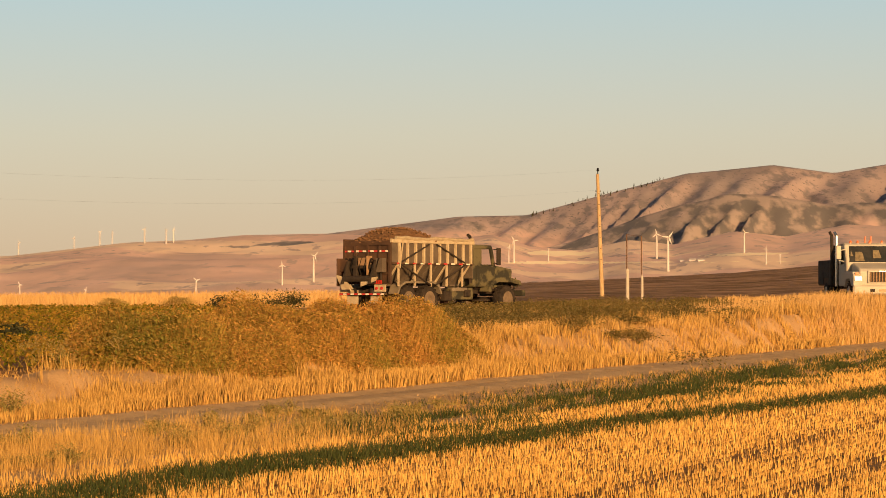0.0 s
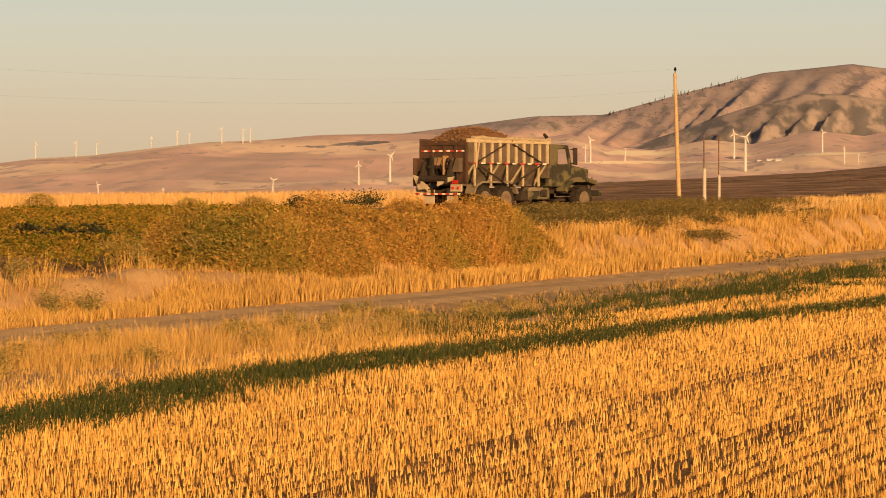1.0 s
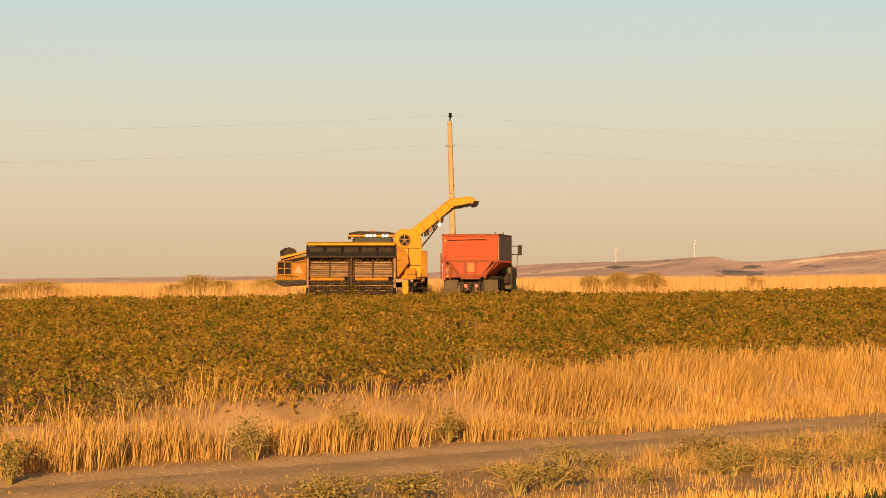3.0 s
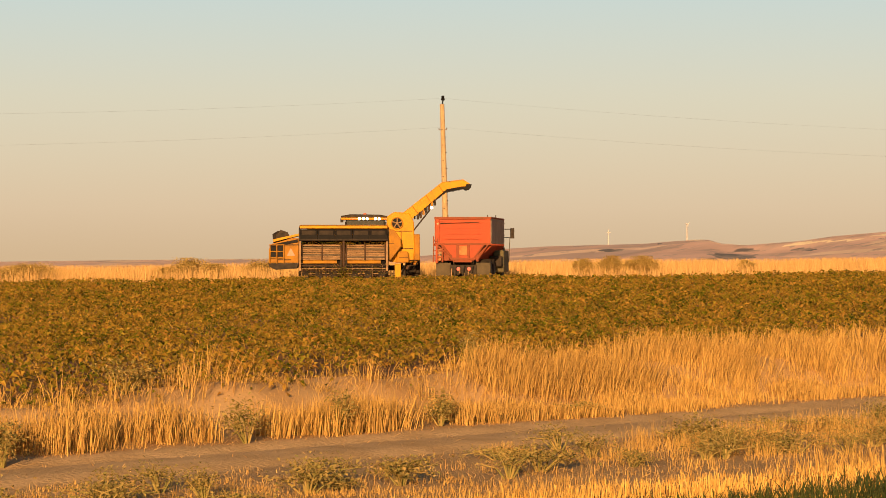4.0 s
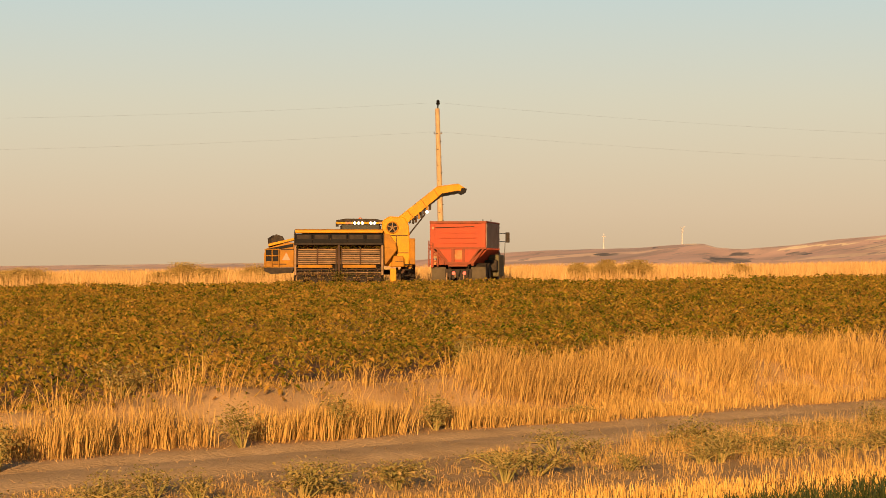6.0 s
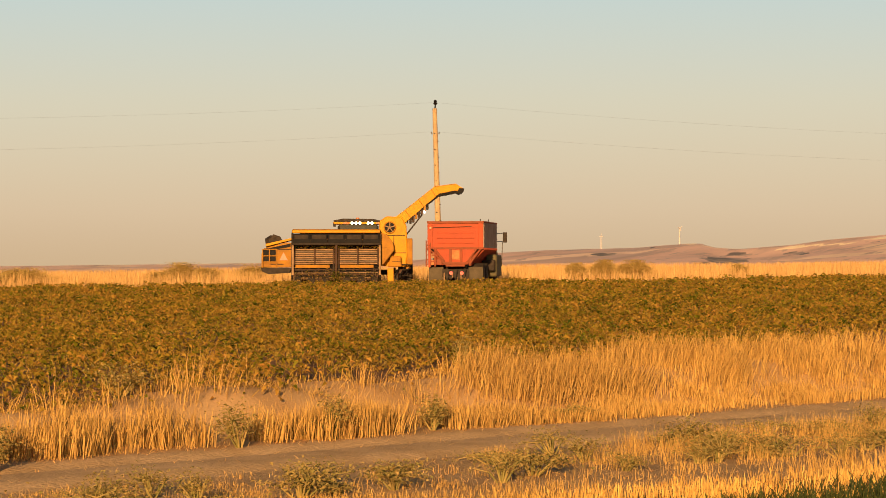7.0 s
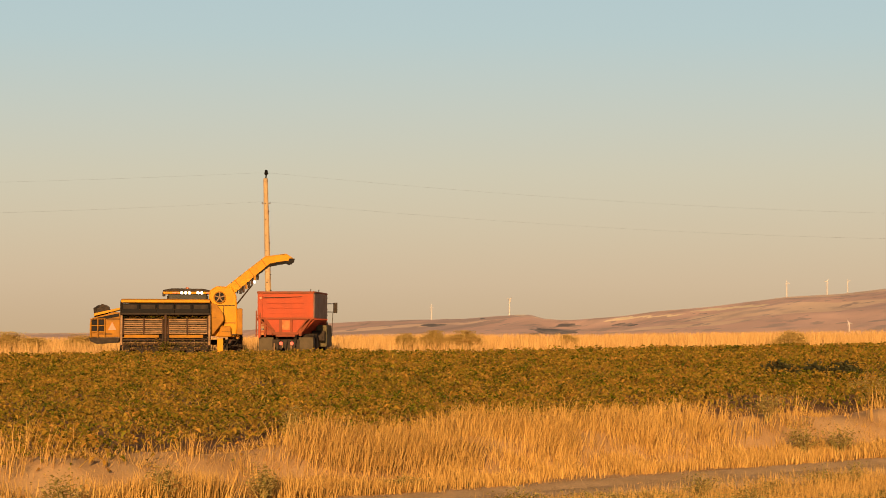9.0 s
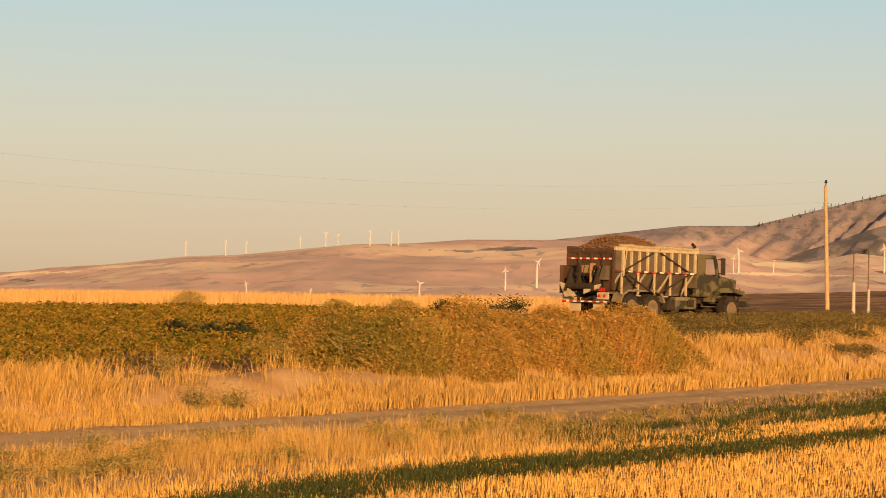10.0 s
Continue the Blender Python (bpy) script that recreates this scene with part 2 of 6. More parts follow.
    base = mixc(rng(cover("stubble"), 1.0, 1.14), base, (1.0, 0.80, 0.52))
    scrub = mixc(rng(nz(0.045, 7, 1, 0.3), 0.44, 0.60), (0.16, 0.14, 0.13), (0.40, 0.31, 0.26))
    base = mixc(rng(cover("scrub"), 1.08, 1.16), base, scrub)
    hv = n.new("ShaderNodeHueSaturation")
    l.new(base, hv.inputs["Color"])
    vr = n.new("ShaderNodeMapRange")
    vr.inputs["To Min"].default_value, vr.inputs["To Max"].default_value = 0.7, 1.3
    l.new(nz(0.016, 7, 1, 0.25), vr.inputs["Value"])
    l.new(vr.outputs[0], hv.inputs["Value"])
    l.new(hv.outputs[0], p.inputs["Base Color"])
    b = n.new("ShaderNodeBump")
    b.inputs["Strength"].default_value, b.inputs["Distance"].default_value = 0.5, 6.0
    l.new(nz(0.012, 6, 1, 0.22), b.inputs["Height"])
    l.new(b.outputs[0], p.inputs["Normal"])
    return m


# the second set, for the heights, carries distance haze in its greyed colours
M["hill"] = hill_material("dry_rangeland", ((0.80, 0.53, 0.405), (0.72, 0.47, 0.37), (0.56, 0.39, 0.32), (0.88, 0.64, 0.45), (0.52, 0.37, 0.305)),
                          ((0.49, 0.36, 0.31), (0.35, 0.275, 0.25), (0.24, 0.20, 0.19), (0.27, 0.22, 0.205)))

# ---- mesh helpers ----
rng = np.random.default_rng(7)


def link(name, bm, material, parent=None, label=""):
    me = bpy.data.meshes.new(name)
    bmesh.ops.recalc_face_normals(bm, faces=bm.faces)
    bm.to_mesh(me)
    bm.free()
    me.materials.append(material)
    ob = new(name, me)
    if parent:
        ob.parent = parent
    if label:
        ob["label"] = label
    return ob


def part(name, bm, material, parent, label=""):
    return link(name, bm, M[material], parent, label)


def sheet(name, co, quads, materials, slots=None, smooth=False):
    """A mesh from arrays: co (n, 3), quads (m, 4)."""
    me = bpy.data.meshes.new(name)
    m = len(quads)
    me.vertices.add(len(co))
    me.vertices.foreach_set("co", np.ascontiguousarray(co, dtype=np.float32).ravel())
    me.loops.add(4 * m)
    me.loops.foreach_set("vertex_index", np.ascontiguousarray(quads, dtype=np.int32).ravel())
    me.polygons.add(m)
    me.polygons.foreach_set("loop_start", np.arange(0, 4 * m, 4, dtype=np.int32))
    for x in materials:
        me.materials.append(x)
    if slots is not None:
        me.polygons.foreach_set("material_index", np.ascontiguousarray(slots, dtype=np.int32))
    me.polygons.foreach_set("use_smooth", np.full(m, smooth, dtype=bool))
    me.update(calc_edges=True)
    return new(name, me)


def box(bm, x0, x1, y0, y1, z0, z1, bevel=0.0):
    vs = [bm.verts.new((x, y, z)) for x in (x0, x1) for y in (y0, y1) for z in (z0, z1)]
    fs = [bm.faces.new([vs[i] for i in f]) for f in ((0, 1, 3, 2), (4, 6, 7, 5), (0, 4, 5, 1), (2, 3, 7, 6), (0, 2, 6, 4), (1, 5, 7, 3))]
    if bevel:
        bmesh.ops.bevel(bm, geom=list({e for f in fs for e in f.edges}), offset=bevel, segments=1, affect="EDGES")
    return bm


def prism(bm, pts, a0, a1, axis="y", bevel=0.0):
    """A polygon drawn in the plane across axis, pushed from a0 to a1."""
    def at(p, a):
        return (p[0], a, p[1]) if axis == "y" else (a, p[0], p[1]) if axis == "x" else (p[0], p[1], a)
    lo, hi = [bm.verts.new(at(p, a0)) for p in pts], [bm.verts.new(at(p, a1)) for p in pts]
    fs = [bm.faces.new(lo), bm.faces.new(hi[::-1])]
    k = len(pts)
    fs += [bm.faces.new((lo[i], hi[i], hi[(i + 1) % k], lo[(i + 1) % k])) for i in range(k)]
    if bevel:
        bmesh.ops.bevel(bm, geom=list({e for f in fs for e in f.edges}), offset=bevel, segments=1, affect="EDGES")
    return bm


def rod(bm, a, b, r0, r1=None, n=8):
    a, b = Vector(a), Vector(b)
    q = (b - a).to_track_quat("Z", "Y").to_matrix()
    r1 = r0 if r1 is None else r1
    rings = [[bm.verts.new(c + q @ Vector((r * math.cos(k * math.tau / n), r * math.sin(k * math.tau / n), 0))) for k in range(n)] for c, r in ((a, r0), (b, r1))]
    for k in range(n):
        bm.faces.new((rings[0][k], rings[0][(k + 1) % n], rings[1][(k + 1) % n], rings[1][k]))
    bm.faces.new(rings[0][::-1])
    bm.faces.new(rings[1])
    return bm


def lathe(bm, profile, centre, axis="x", n=20):
    """profile: (along, radius) pairs, spun about the axis through centre."""
    cx, cy, cz = centre
    rings = []
    for s, r in profile:
        ring = []
        for k in range(n):
            c, d = r * math.cos(k * math.tau / n), r * math.sin(k * math.tau / n)
            ring.append(bm.verts.new((cx + s, cy + c, cz + d) if axis == "x" else (cx + c, cy + s, cz + d) if axis == "y" else (cx + c, cy + d, cz + s)))
        rings.append(ring)
    for a, b in zip(rings, rings[1:]):
        for k in range(n):
            bm.faces.new((a[k], a[(k + 1) % n], b[(k + 1) % n], b[k]))
    bm.faces.new(rings[0][::-1])
    bm.faces.new(rings[-1])
    return bm


def B():
    return bmesh.new()


def thing(name, m, label, category, group=""):
    ob = new(name)
    ob.empty_display_size = 0.2
    ob.matrix_world = m
    return tagged(ob, label, category, group)


def wheel(parent, x, y, r, width, rim="dark_steel", lugs=18, name="wheel"):
    """Tyre with lugs and a dished rim; its axle lies along x."""
    bm = B()
    w = width / 2
    lathe(bm, [(-w, r * 0.62), (-w * 0.96, r * 0.9), (-w * 0.7, r * 0.975), (w * 0.7, r * 0.975), (w * 0.96, r * 0.9), (w, r * 0.62)], (x, y, r), n=24)
    for k in range(lugs):
        a = k * math.tau / lugs
        for s in (-1, 1):
            c = Vector((x + s * w * 0.5, y + r * 0.985 * math.cos(a + s * 0.08), r + r * 0.985 * math.sin(a + s * 0.08)))
            t = Vector((0, -math.sin(a), math.cos(a))) * r * 0.07
            o = Vector((0, math.cos(a), math.sin(a))) * r * 0.03
            h = Vector((w * 0.45, 0, 0))
            vs = [bm.verts.new(c + i * h + j * t + k2 * o) for i in (-1, 1) for j in (-1, 1) for k2 in (-1, 1)]
            for f in ((0, 1, 3, 2), (4, 6, 7, 5), (0, 4, 5, 1), (2, 3, 7, 6), (0, 2, 6, 4), (1, 5, 7, 3)):
                bm.faces.new([vs[i] for i in f])
    ty = part(name, bm, "rubber", parent)
    bm = B()
    lathe(bm, [(-w * 1.02, r * 0.60), (-w * 0.95, r * 0.58), (-w * 0.5, r * 0.40), (-w * 0.55, r * 0.2), (-w * 1.0, r * 0.16), (w * 1.0, r * 0.16), (w * 0.55, r * 0.2), (w * 0.5, r * 0.40), (w * 0.95, r * 0.58), (w * 1.02, r * 0.60)], (x, y, r), n=20)
    part("rim", bm, rim, ty)
    return ty


# ---- lie of the land ----
ROAD_DIR, ROAD_N, ROAD_Y = np.array((0.6966, 0.7175)), np.array((-0.7175, 0.6966)), 22.87


def hashed(i, j, seed):
    h = (i.astype(np.int64) * 374761393 + j.astype(np.int64) * 668265263 + seed * 974634721) & 0x7FFFFFFF
    h = ((h ^ (h >> 13)) * 1274126177) & 0x7FFFFFFF
    return ((h ^ (h >> 16)) & 0xFFFF) / 65535.0


def vnoise(x, y, seed=0):
    i, j = np.floor(x), np.floor(y)
    fx, fy = x - i, y - j
    fx, fy = fx * fx * (3 - 2 * fx), fy * fy * (3 - 2 * fy)
    a, b = hashed(i, j, seed), hashed(i + 1, j, seed)
    c, d = hashed(i, j + 1, seed), hashed(i + 1, j + 1, seed)
    return (a * (1 - fx) + b * fx) * (1 - fy) + (c * (1 - fx) + d * fx) * fy


def fbm(x, y, octaves=4, seed=0, ridged=False):
    s, amp, tot = 0.0, 1.0, 0.0
    for o in range(octaves):
        v = vnoise(x * 2 ** o + 17.3 * o, y * 2 ** o - 9.1 * o, seed + o)
        s, tot = s + amp * (1 - np.abs(2 * v - 1) if ridged else v), tot + amp
        amp *= 0.5
    return s / tot


def step(x, a, b):
    t = np.clip((x - a) / (b - a), 0, 1)
    return t * t * (3 - 2 * t)


def uv_of(x, y):
    return x * ROAD_DIR[0] + (y - ROAD_Y) * ROAD_DIR[1], x * ROAD_N[0] + (y - ROAD_Y) * ROAD_N[1]


def xy_of(u, v):
    return u * ROAD_DIR[0] + v * ROAD_N[0], ROAD_Y + u * ROAD_DIR[1] + v * ROAD_N[1]


# degrees clockwise from +y, degrees above eye level
RIDGE = np.array([(-180, -1.5), (-30, -0.8), (-4, -0.25), (1.4, 0.21), (2.4, 0.27), (3.8, 0.315), (4.6, 0.34), (5.4, 0.41), (5.9, 0.45), (6.15, 0.44), (6.4, 0.36), (7.1, 0.30), (8.25, 0.39), (9.0, 0.50), (10.3, 0.61), (12.0, 0.84), (13.3, 0.91),
                  (15.9, 1.22), (17.3, 1.28), (18.6, 1.40), (20.7, 1.44), (23.0, 1.30), (24.4, 1.42), (25.3, 1.14), (26.4, 1.06), (27.6, 1.30), (28.6, 1.20), (30.0, 1.50), (31.2, 1.38),
                  (32.6, 1.66), (33.8, 1.58), (36, 1.8), (60, 0.8), (180, -1.5)])
FRONT = np.array([(-180, -3), (21.5, -3), (24.2, 0.6), (25.2, 1.0), (26.1, 1.24), (27.4, 1.66), (28.5, 2.06), (29.3, 2.2), (29.85, 2.36), (30.6, 2.33), (32.3, 2.12), (33.4, 2.16), (34.8, 2.33), (40, 2.4), (60, 0.5), (180, -3)])
PEAKS = np.array([(-180, -2), (15, 0.2), (19.0, 1.25), (20.7, 1.46), (23.6, 1.84), (25.2, 1.87), (27.3, 2.43), (28.9, 2.83), (29.9, 2.92), (30.9, 3.02), (32.3, 2.82),
                  (32.9, 2.92), (34.8, 3.22), (45, 3.4), (70, 1.5), (180, -2)])
PLOUGH = np.array([(-180, 0), (20, 0.0), (22, 1.2), (24, 2.5), (27, 3.3), (30, 4.2), (33, 5.9), (35, 7.0), (50, 9.0), (90, 0.0), (180, 0.0)])


def ground(x, y, layers=False):
    """Height of the land at x, y (arrays); with layers, also how far the scrub-grown fore-ridge stands out."""
    x, y = np.asarray(x, dtype=float), np.asarray(y, dtype=float)
    u, v = uv_of(x, y)
    d = np.hypot(x, y)
    az = np.degrees(np.arctan2(x, y))
    uc = np.clip(u, -40, 140)
    top = 0.36 + 0.0095 * uc - 0.0068 * np.clip(v - 4, 0, 160)
    top = top + 0.09 * np.exp(-((u - 90) / 30) ** 2) * (1 - step(v, 8, 26))
    lump = fbm(x * 0.5, y * 0.5, 3, 3) - 0.5
    bank = step(v + 0.7 * (fbm(x * 0.25, y * 0.25, 2, 9) - 0.5), 1.55, 2.9 - 0.6 * step(u, 50, 75))
    near = bank * top + bank * lump * 0.22 + 0.03 * lump * step(np.abs(v), 1.1, 1.7)
    near = near + bank * 0.13 * (fbm(x * 1.6, y * 1.6, 3, 13) - 0.5) * np.exp(-((v - 2.5) / 1.3) ** 2)
    rut = np.exp(-((np.abs(v) - 0.65) / 0.2) ** 2)
    near = near - 0.05 * rut * (np.abs(v) < 1.4)
    near = near + np.interp(az, PLOUGH[:, 0], PLOUGH[:, 1]) * step(d, 170, 420)
    # the plateau ends, a valley lies behind it, then the hills
    k2 = step(az, 20, 24)
    edge = step((d - 220 * k2) / 460, 0.52, 1.5)
    valley = near * (1 - edge) + edge * (-26.0)
    wob = fbm(x / 500, y / 500, 5, 20) - 0.5
    rid = fbm(x / 420, y / 420, 5, 40, True) - 0.55
    d1 = 3000 + 300 * (fbm(az * 0.25, az * 0, 2, 55) - 0.5)
    e1 = EYE.z + d1 * np.tan(np.radians(np.interp(az, RIDGE[:, 0], RIDGE[:, 1]))) 
    rise = np.clip((d - 1150) / (d1 - 1150), 0, 1.25)
    shape = np.where(rise < 1, rise ** 1.25, 1 - 1.2 * (rise - 1))
    amp = 34 * step(d, 1100, 1700) * (1 - 0.85 * np.exp(-((rise - 1) / 0.10) ** 2))
    hill = -26 + (e1 + 26) * shape + amp * (0.9 * wob + 0.5 * rid)
    hill = np.minimum(hill, EYE.z + np.minimum(d, d1) * np.tan(np.radians(np.interp(az, RIDGE[:, 0], RIDGE[:, 1]))))
    d2 = 4350.0
    e2 = EYE.z + d2 * np.tan(np.radians(np.interp(az, PEAKS[:, 0], PEAKS[:, 1])))
    r2 = np.clip((d - 2900) / (d2 - 2900), 0, 1.4)
    s2 = np.where(r2 < 1, r2 ** 1.1, 1 - 1.0 * (r2 - 1))
    low = np.clip(d2 - d, -400, 1500)
    gully = fbm((az + 0.0022 * low) / 0.95, low / 2600, 2, 70, True) - 0.62
    gully = gully + 0.34 * (fbm((az - 0.002 * low) / 0.42, low / 700, 3, 74, True) - 0.6) * step(low, 30, 400)
    a2 = 52 * step(low, 0, 300) * step(az, 19, 25)
    mount = -30 + (e2 + 30) * s2 + a2 * gully
    crest = EYE.z + np.minimum(d, d2) * np.tan(np.radians(np.interp(az, PEAKS[:, 0], PEAKS[:, 1]) - 0.03))
    mount = np.minimum(mount, np.where(r2 < 1.0, crest, e2))
    d3 = 3480.0
    el3 = np.interp(az, FRONT[:, 0], FRONT[:, 1]) + 0.07 * (fbm(az * 1.9, az * 0, 2, 91) - 0.5)
    r3 = np.clip((d - 2960) / (d3 - 2960), 0, 1.6)
    s3 = np.where(r3 < 1, r3 ** 0.85, 1 - 0.75 * (r3 - 1))
    e3 = EYE.z + d3 * np.tan(np.radians(el3))
    low3 = np.clip(d3 - d, -400, 600)
    gully3 = fbm((az + 0.0035 * low3) / 0.6, low3 / 1500, 2, 95, True) - 0.65 + 0.5 * (fbm((az - 0.002 * low3) / 0.28, low3 / 420, 3, 97, True) - 0.6)
    fore = -30 + (e3 + 30) * s3 + 34 * step(np.abs(low3), 10, 180) * gully3
    fore = np.minimum(fore, EYE.z + np.minimum(d, d3) * np.tan(np.radians(el3)))
    stands = fore - np.maximum(hill, mount)
    mount = np.maximum(mount, fore)
    far = np.maximum(hill, mount)
    k = step(d, 1000, 1250)
    z = valley * (1 - k) + np.maximum(far, -40) * k
    return (z, stands) if layers else z


def g1(x, y):
    return float(ground(np.array([x]), np.array([y]))[0])


def polar(az, d):
    a = radians(az)
    return d * math.sin(a), d * math.cos(a)


def hill_at(az, elev):
    """Where the line of sight at these angles first meets the far land."""
    ds = np.linspace(1100, 4600, 900)
    a = radians(az)
    z = ground(ds * math.sin(a), ds * math.cos(a))
    e = np.degrees(np.arctan2(z - EYE.z, ds))
    hit = np.nonzero(e >= elev)[0]
    i = hit[0] if len(hit) else int(np.argmax(e))
    return ds[i] * math.sin(a), ds[i] * math.cos(a), z[i], ds[i]


# ground: one sheet from the camera's feet to the mountains
AZ = np.radians(np.concatenate([np.arange(-13, 38, 0.145), np.arange(38, 347, 4.0)]))
RR = np.concatenate([[0.0, 0.4], np.geomspace(1.5, 12, 24), np.geomspace(12.3, 130, 290), np.geomspace(131, 1100, 90), np.geomspace(1112, 4800, 300)])
ga, gr = np.meshgrid(AZ, RR)
gx, gy = gr * np.sin(ga), gr * np.cos(ga)
gx[0], gy[0] = 0.12, -0.16
gz, fore_stand = ground(gx, gy, True)
na, nr = len(AZ), len(RR)
ii, jj = np.meshgrid(np.arange(na), np.arange(nr - 1))
i2 = (ii + 1) % na
quads = np.stack([jj * na + ii, jj * na + i2, (jj + 1) * na + i2, (jj + 1) * na + ii], -1).reshape(-1, 4)
mx, my = gx[jj, ii].ravel(), gy[jj, ii].ravel()
mu, mv = uv_of(mx, my)
md = np.hypot(mx, my)
maz = np.degrees(np.arctan2(mx, my))
slot = np.where(np.abs(mv) < 1.12, 1, np.where(mv < -4.5, 2, np.where(mv < 0, 5, 0)))
slot = np.where((md > 116) & (maz > 22.3) & (maz < 60), 3, slot)
slot = np.where((mv > 3.4) & (maz < 21) & (md < 112), 6, slot)
slot = np.where(md > 640, 4, slot)
land = sheet("ground", np.stack([gx, gy, gz], -1).reshape(-1, 3), quads, [M["soil"], M["road"], M["stubble_soil"], M["plowed"], M["hill"], M["verge_soil"], M["vine_shade_soil"]], slot, True)
gaz, gd = np.degrees(np.arctan2(gx, gy)), np.hypot(gx, gy)
gel = np.degrees(np.arctan2(gz - EYE.z, np.maximum(gd, 1)))


def blot(az0, w, el0, h, slope=0.0):
    """1 at the middle of a patch of the far slopes, 0 at its rim."""
    ra = gaz - az0 + 0.5 * w * (fbm(gaz * 3.1 + 7, gel * 17, 3, 57) - 0.5) * 2
    re = gel - el0 - slope * (gaz - az0) + 0.7 * h * (fbm(gaz * 4.3, gel * 21 + 3, 3, 58) - 0.5) * 2
    return np.clip(1.15 - (ra / w) ** 2 - (re / h) ** 2, 0, 1)


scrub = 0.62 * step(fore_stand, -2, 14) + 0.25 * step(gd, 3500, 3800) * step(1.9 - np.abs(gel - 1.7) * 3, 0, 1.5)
# the spot at 3.9 degrees darkens the line of a fold
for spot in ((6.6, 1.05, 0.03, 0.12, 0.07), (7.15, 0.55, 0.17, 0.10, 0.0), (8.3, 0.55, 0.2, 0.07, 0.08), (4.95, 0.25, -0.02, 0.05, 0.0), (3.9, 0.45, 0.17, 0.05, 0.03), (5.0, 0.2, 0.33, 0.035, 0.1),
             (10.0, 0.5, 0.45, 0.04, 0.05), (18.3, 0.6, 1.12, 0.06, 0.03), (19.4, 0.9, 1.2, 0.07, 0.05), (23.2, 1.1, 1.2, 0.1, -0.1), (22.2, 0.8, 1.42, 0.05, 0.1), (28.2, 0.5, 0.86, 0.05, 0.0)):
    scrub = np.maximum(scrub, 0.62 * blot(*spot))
stubble = np.zeros_like(gel)
for spot in ((27.3, 4.2, 0.765, 0.035, 0.003), (8.6, 1.3, 0.36, 0.045, 0.085), (10.6, 1.2, 0.57, 0.035, 0.09), (26.0, 1.0, 0.98, 0.08, 0.0), (30.5, 1.5, 0.95, 0.04, 0.02), (5.9, 0.35, 0.42, 0.04, 0.0)):
    stubble = np.maximum(stubble, 0.75 * blot(*spot))
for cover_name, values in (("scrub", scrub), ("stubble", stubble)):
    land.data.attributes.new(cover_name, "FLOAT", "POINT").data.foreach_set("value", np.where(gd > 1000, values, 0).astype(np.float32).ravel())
tagged(land, "golden stubble field, dirt farm track, field bank and dry hills", "ground", kind="structure")


# ---- plants ----
def in_view(x, y, lo=-12.0, hi=36.5):
    az = np.degrees(np.arctan2(x, y))
    return (az > lo) & (az < hi)


def thin(x, y, full, power=1.3):
    """Keeps all up to a distance, and fewer beyond it."""
    d = np.hypot(x, y)
    return rng.random(len(x)) < np.minimum(1, (full / d) ** power)


def blades(name, x, y, h, w, material, label, lean=0.25, bend=0.25, sink=0.02, segs=2, wind=(0.0, 0.0), ear=0.0):
    """Upright blades that bow over, each an island of its own."""
    n = len(x)
    z = ground(x, y) - sink
    a = rng.uniform(0, math.tau, n)
    fx, fy = np.cos(a), np.sin(a)
    t = rng.uniform(0, math.tau, n)
    lx = (np.cos(t) * lean * rng.random(n) + wind[0]) * h
    ly = (np.sin(t) * lean * rng.random(n) + wind[1]) * h
    co = []
    for k in range(segs + 1):
        s = k / segs
        off = s * (1 - bend) + bend * s * s
        ww = w * (1 - 0.72 * s ** 2 + (ear if 0.4 < s < 1 else 0.0)) / 2
        px, py, pz = x + lx * off, y + ly * off, z + h * s * (1 - 0.25 * bend * s)
        co += [np.stack([px - fx * ww, py - fy * ww, pz], -1), np.stack([px + fx * ww, py + fy * ww, pz], -1)]
    co = np.stack(co, 1)
    m = 2 * (segs + 1)
    base = (np.arange(n) * m)[:, None]
    q = np.concatenate([base + np.array([[2 * k, 2 * k + 1, 2 * k + 3, 2 * k + 2]]) for k in range(segs)], 0)
    ob = sheet(name, co.reshape(-1, 3), q, [M[material]])
    return tagged(ob, label, "grass", kind="stuff")


def leaf_quads(px, py, pz, size, droop=0.4):
    """Folded four-cornered leaves; returns co and quads."""
    n = len(px)
    a = rng.uniform(0, math.tau, n)
    el = rng.uniform(-0.5, 1.0, n)
    d = np.stack([np.cos(a) * np.cos(el), np.sin(a) * np.cos(el), np.sin(el)], -1)
    s = np.stack([-np.sin(a), np.cos(a), rng.uniform(-0.5, 0.5, n)], -1)
    p = np.stack([px, py, pz], -1)
    L = size[:, None]
    up = np.array([0, 0, 1.0])
    co = np.stack([p, p + d * L * 0.5 + s * L * 0.33 + up * L * 0.08, p + d * L - up * L * droop * 0.5, p + d * L * 0.5 - s * L * 0.33 + up * L * 0.08], 1)
    return co.reshape(-1, 3), np.arange(4 * n).reshape(-1, 4)

# stubble: drilled rows of cut straw, with wheel tracks through it
u = rng.uniform(-26, 55, 1350000)
row = rng.integers(0, 118, len(u))
v = -3.7 - row * 0.165 + rng.normal(0, 0.022, len(u))
x, y = xy_of(u, v)
keep = (in_view(x, y) & thin(x, y, 17, 1.3)) | ((np.hypot(x, y) < 14) & (rng.random(len(u)) < 0.28))
for track in (-9.9, -11.4):
    keep &= ~((np.abs(v - track - 0.25 * np.sin(u * 0.15)) < 0.19) & (rng.random(len(u)) < 0.62))
keep &= rng.random(len(u)) < step(-v + 1.8 * (fbm(u * 0.3, v * 0.9, 3, 5) - 0.5), 3.7 + 0.4 * step(u, 5, 12), 4.9 + 0.3 * step(u, 5, 12))
x, y = x[keep], y[keep]
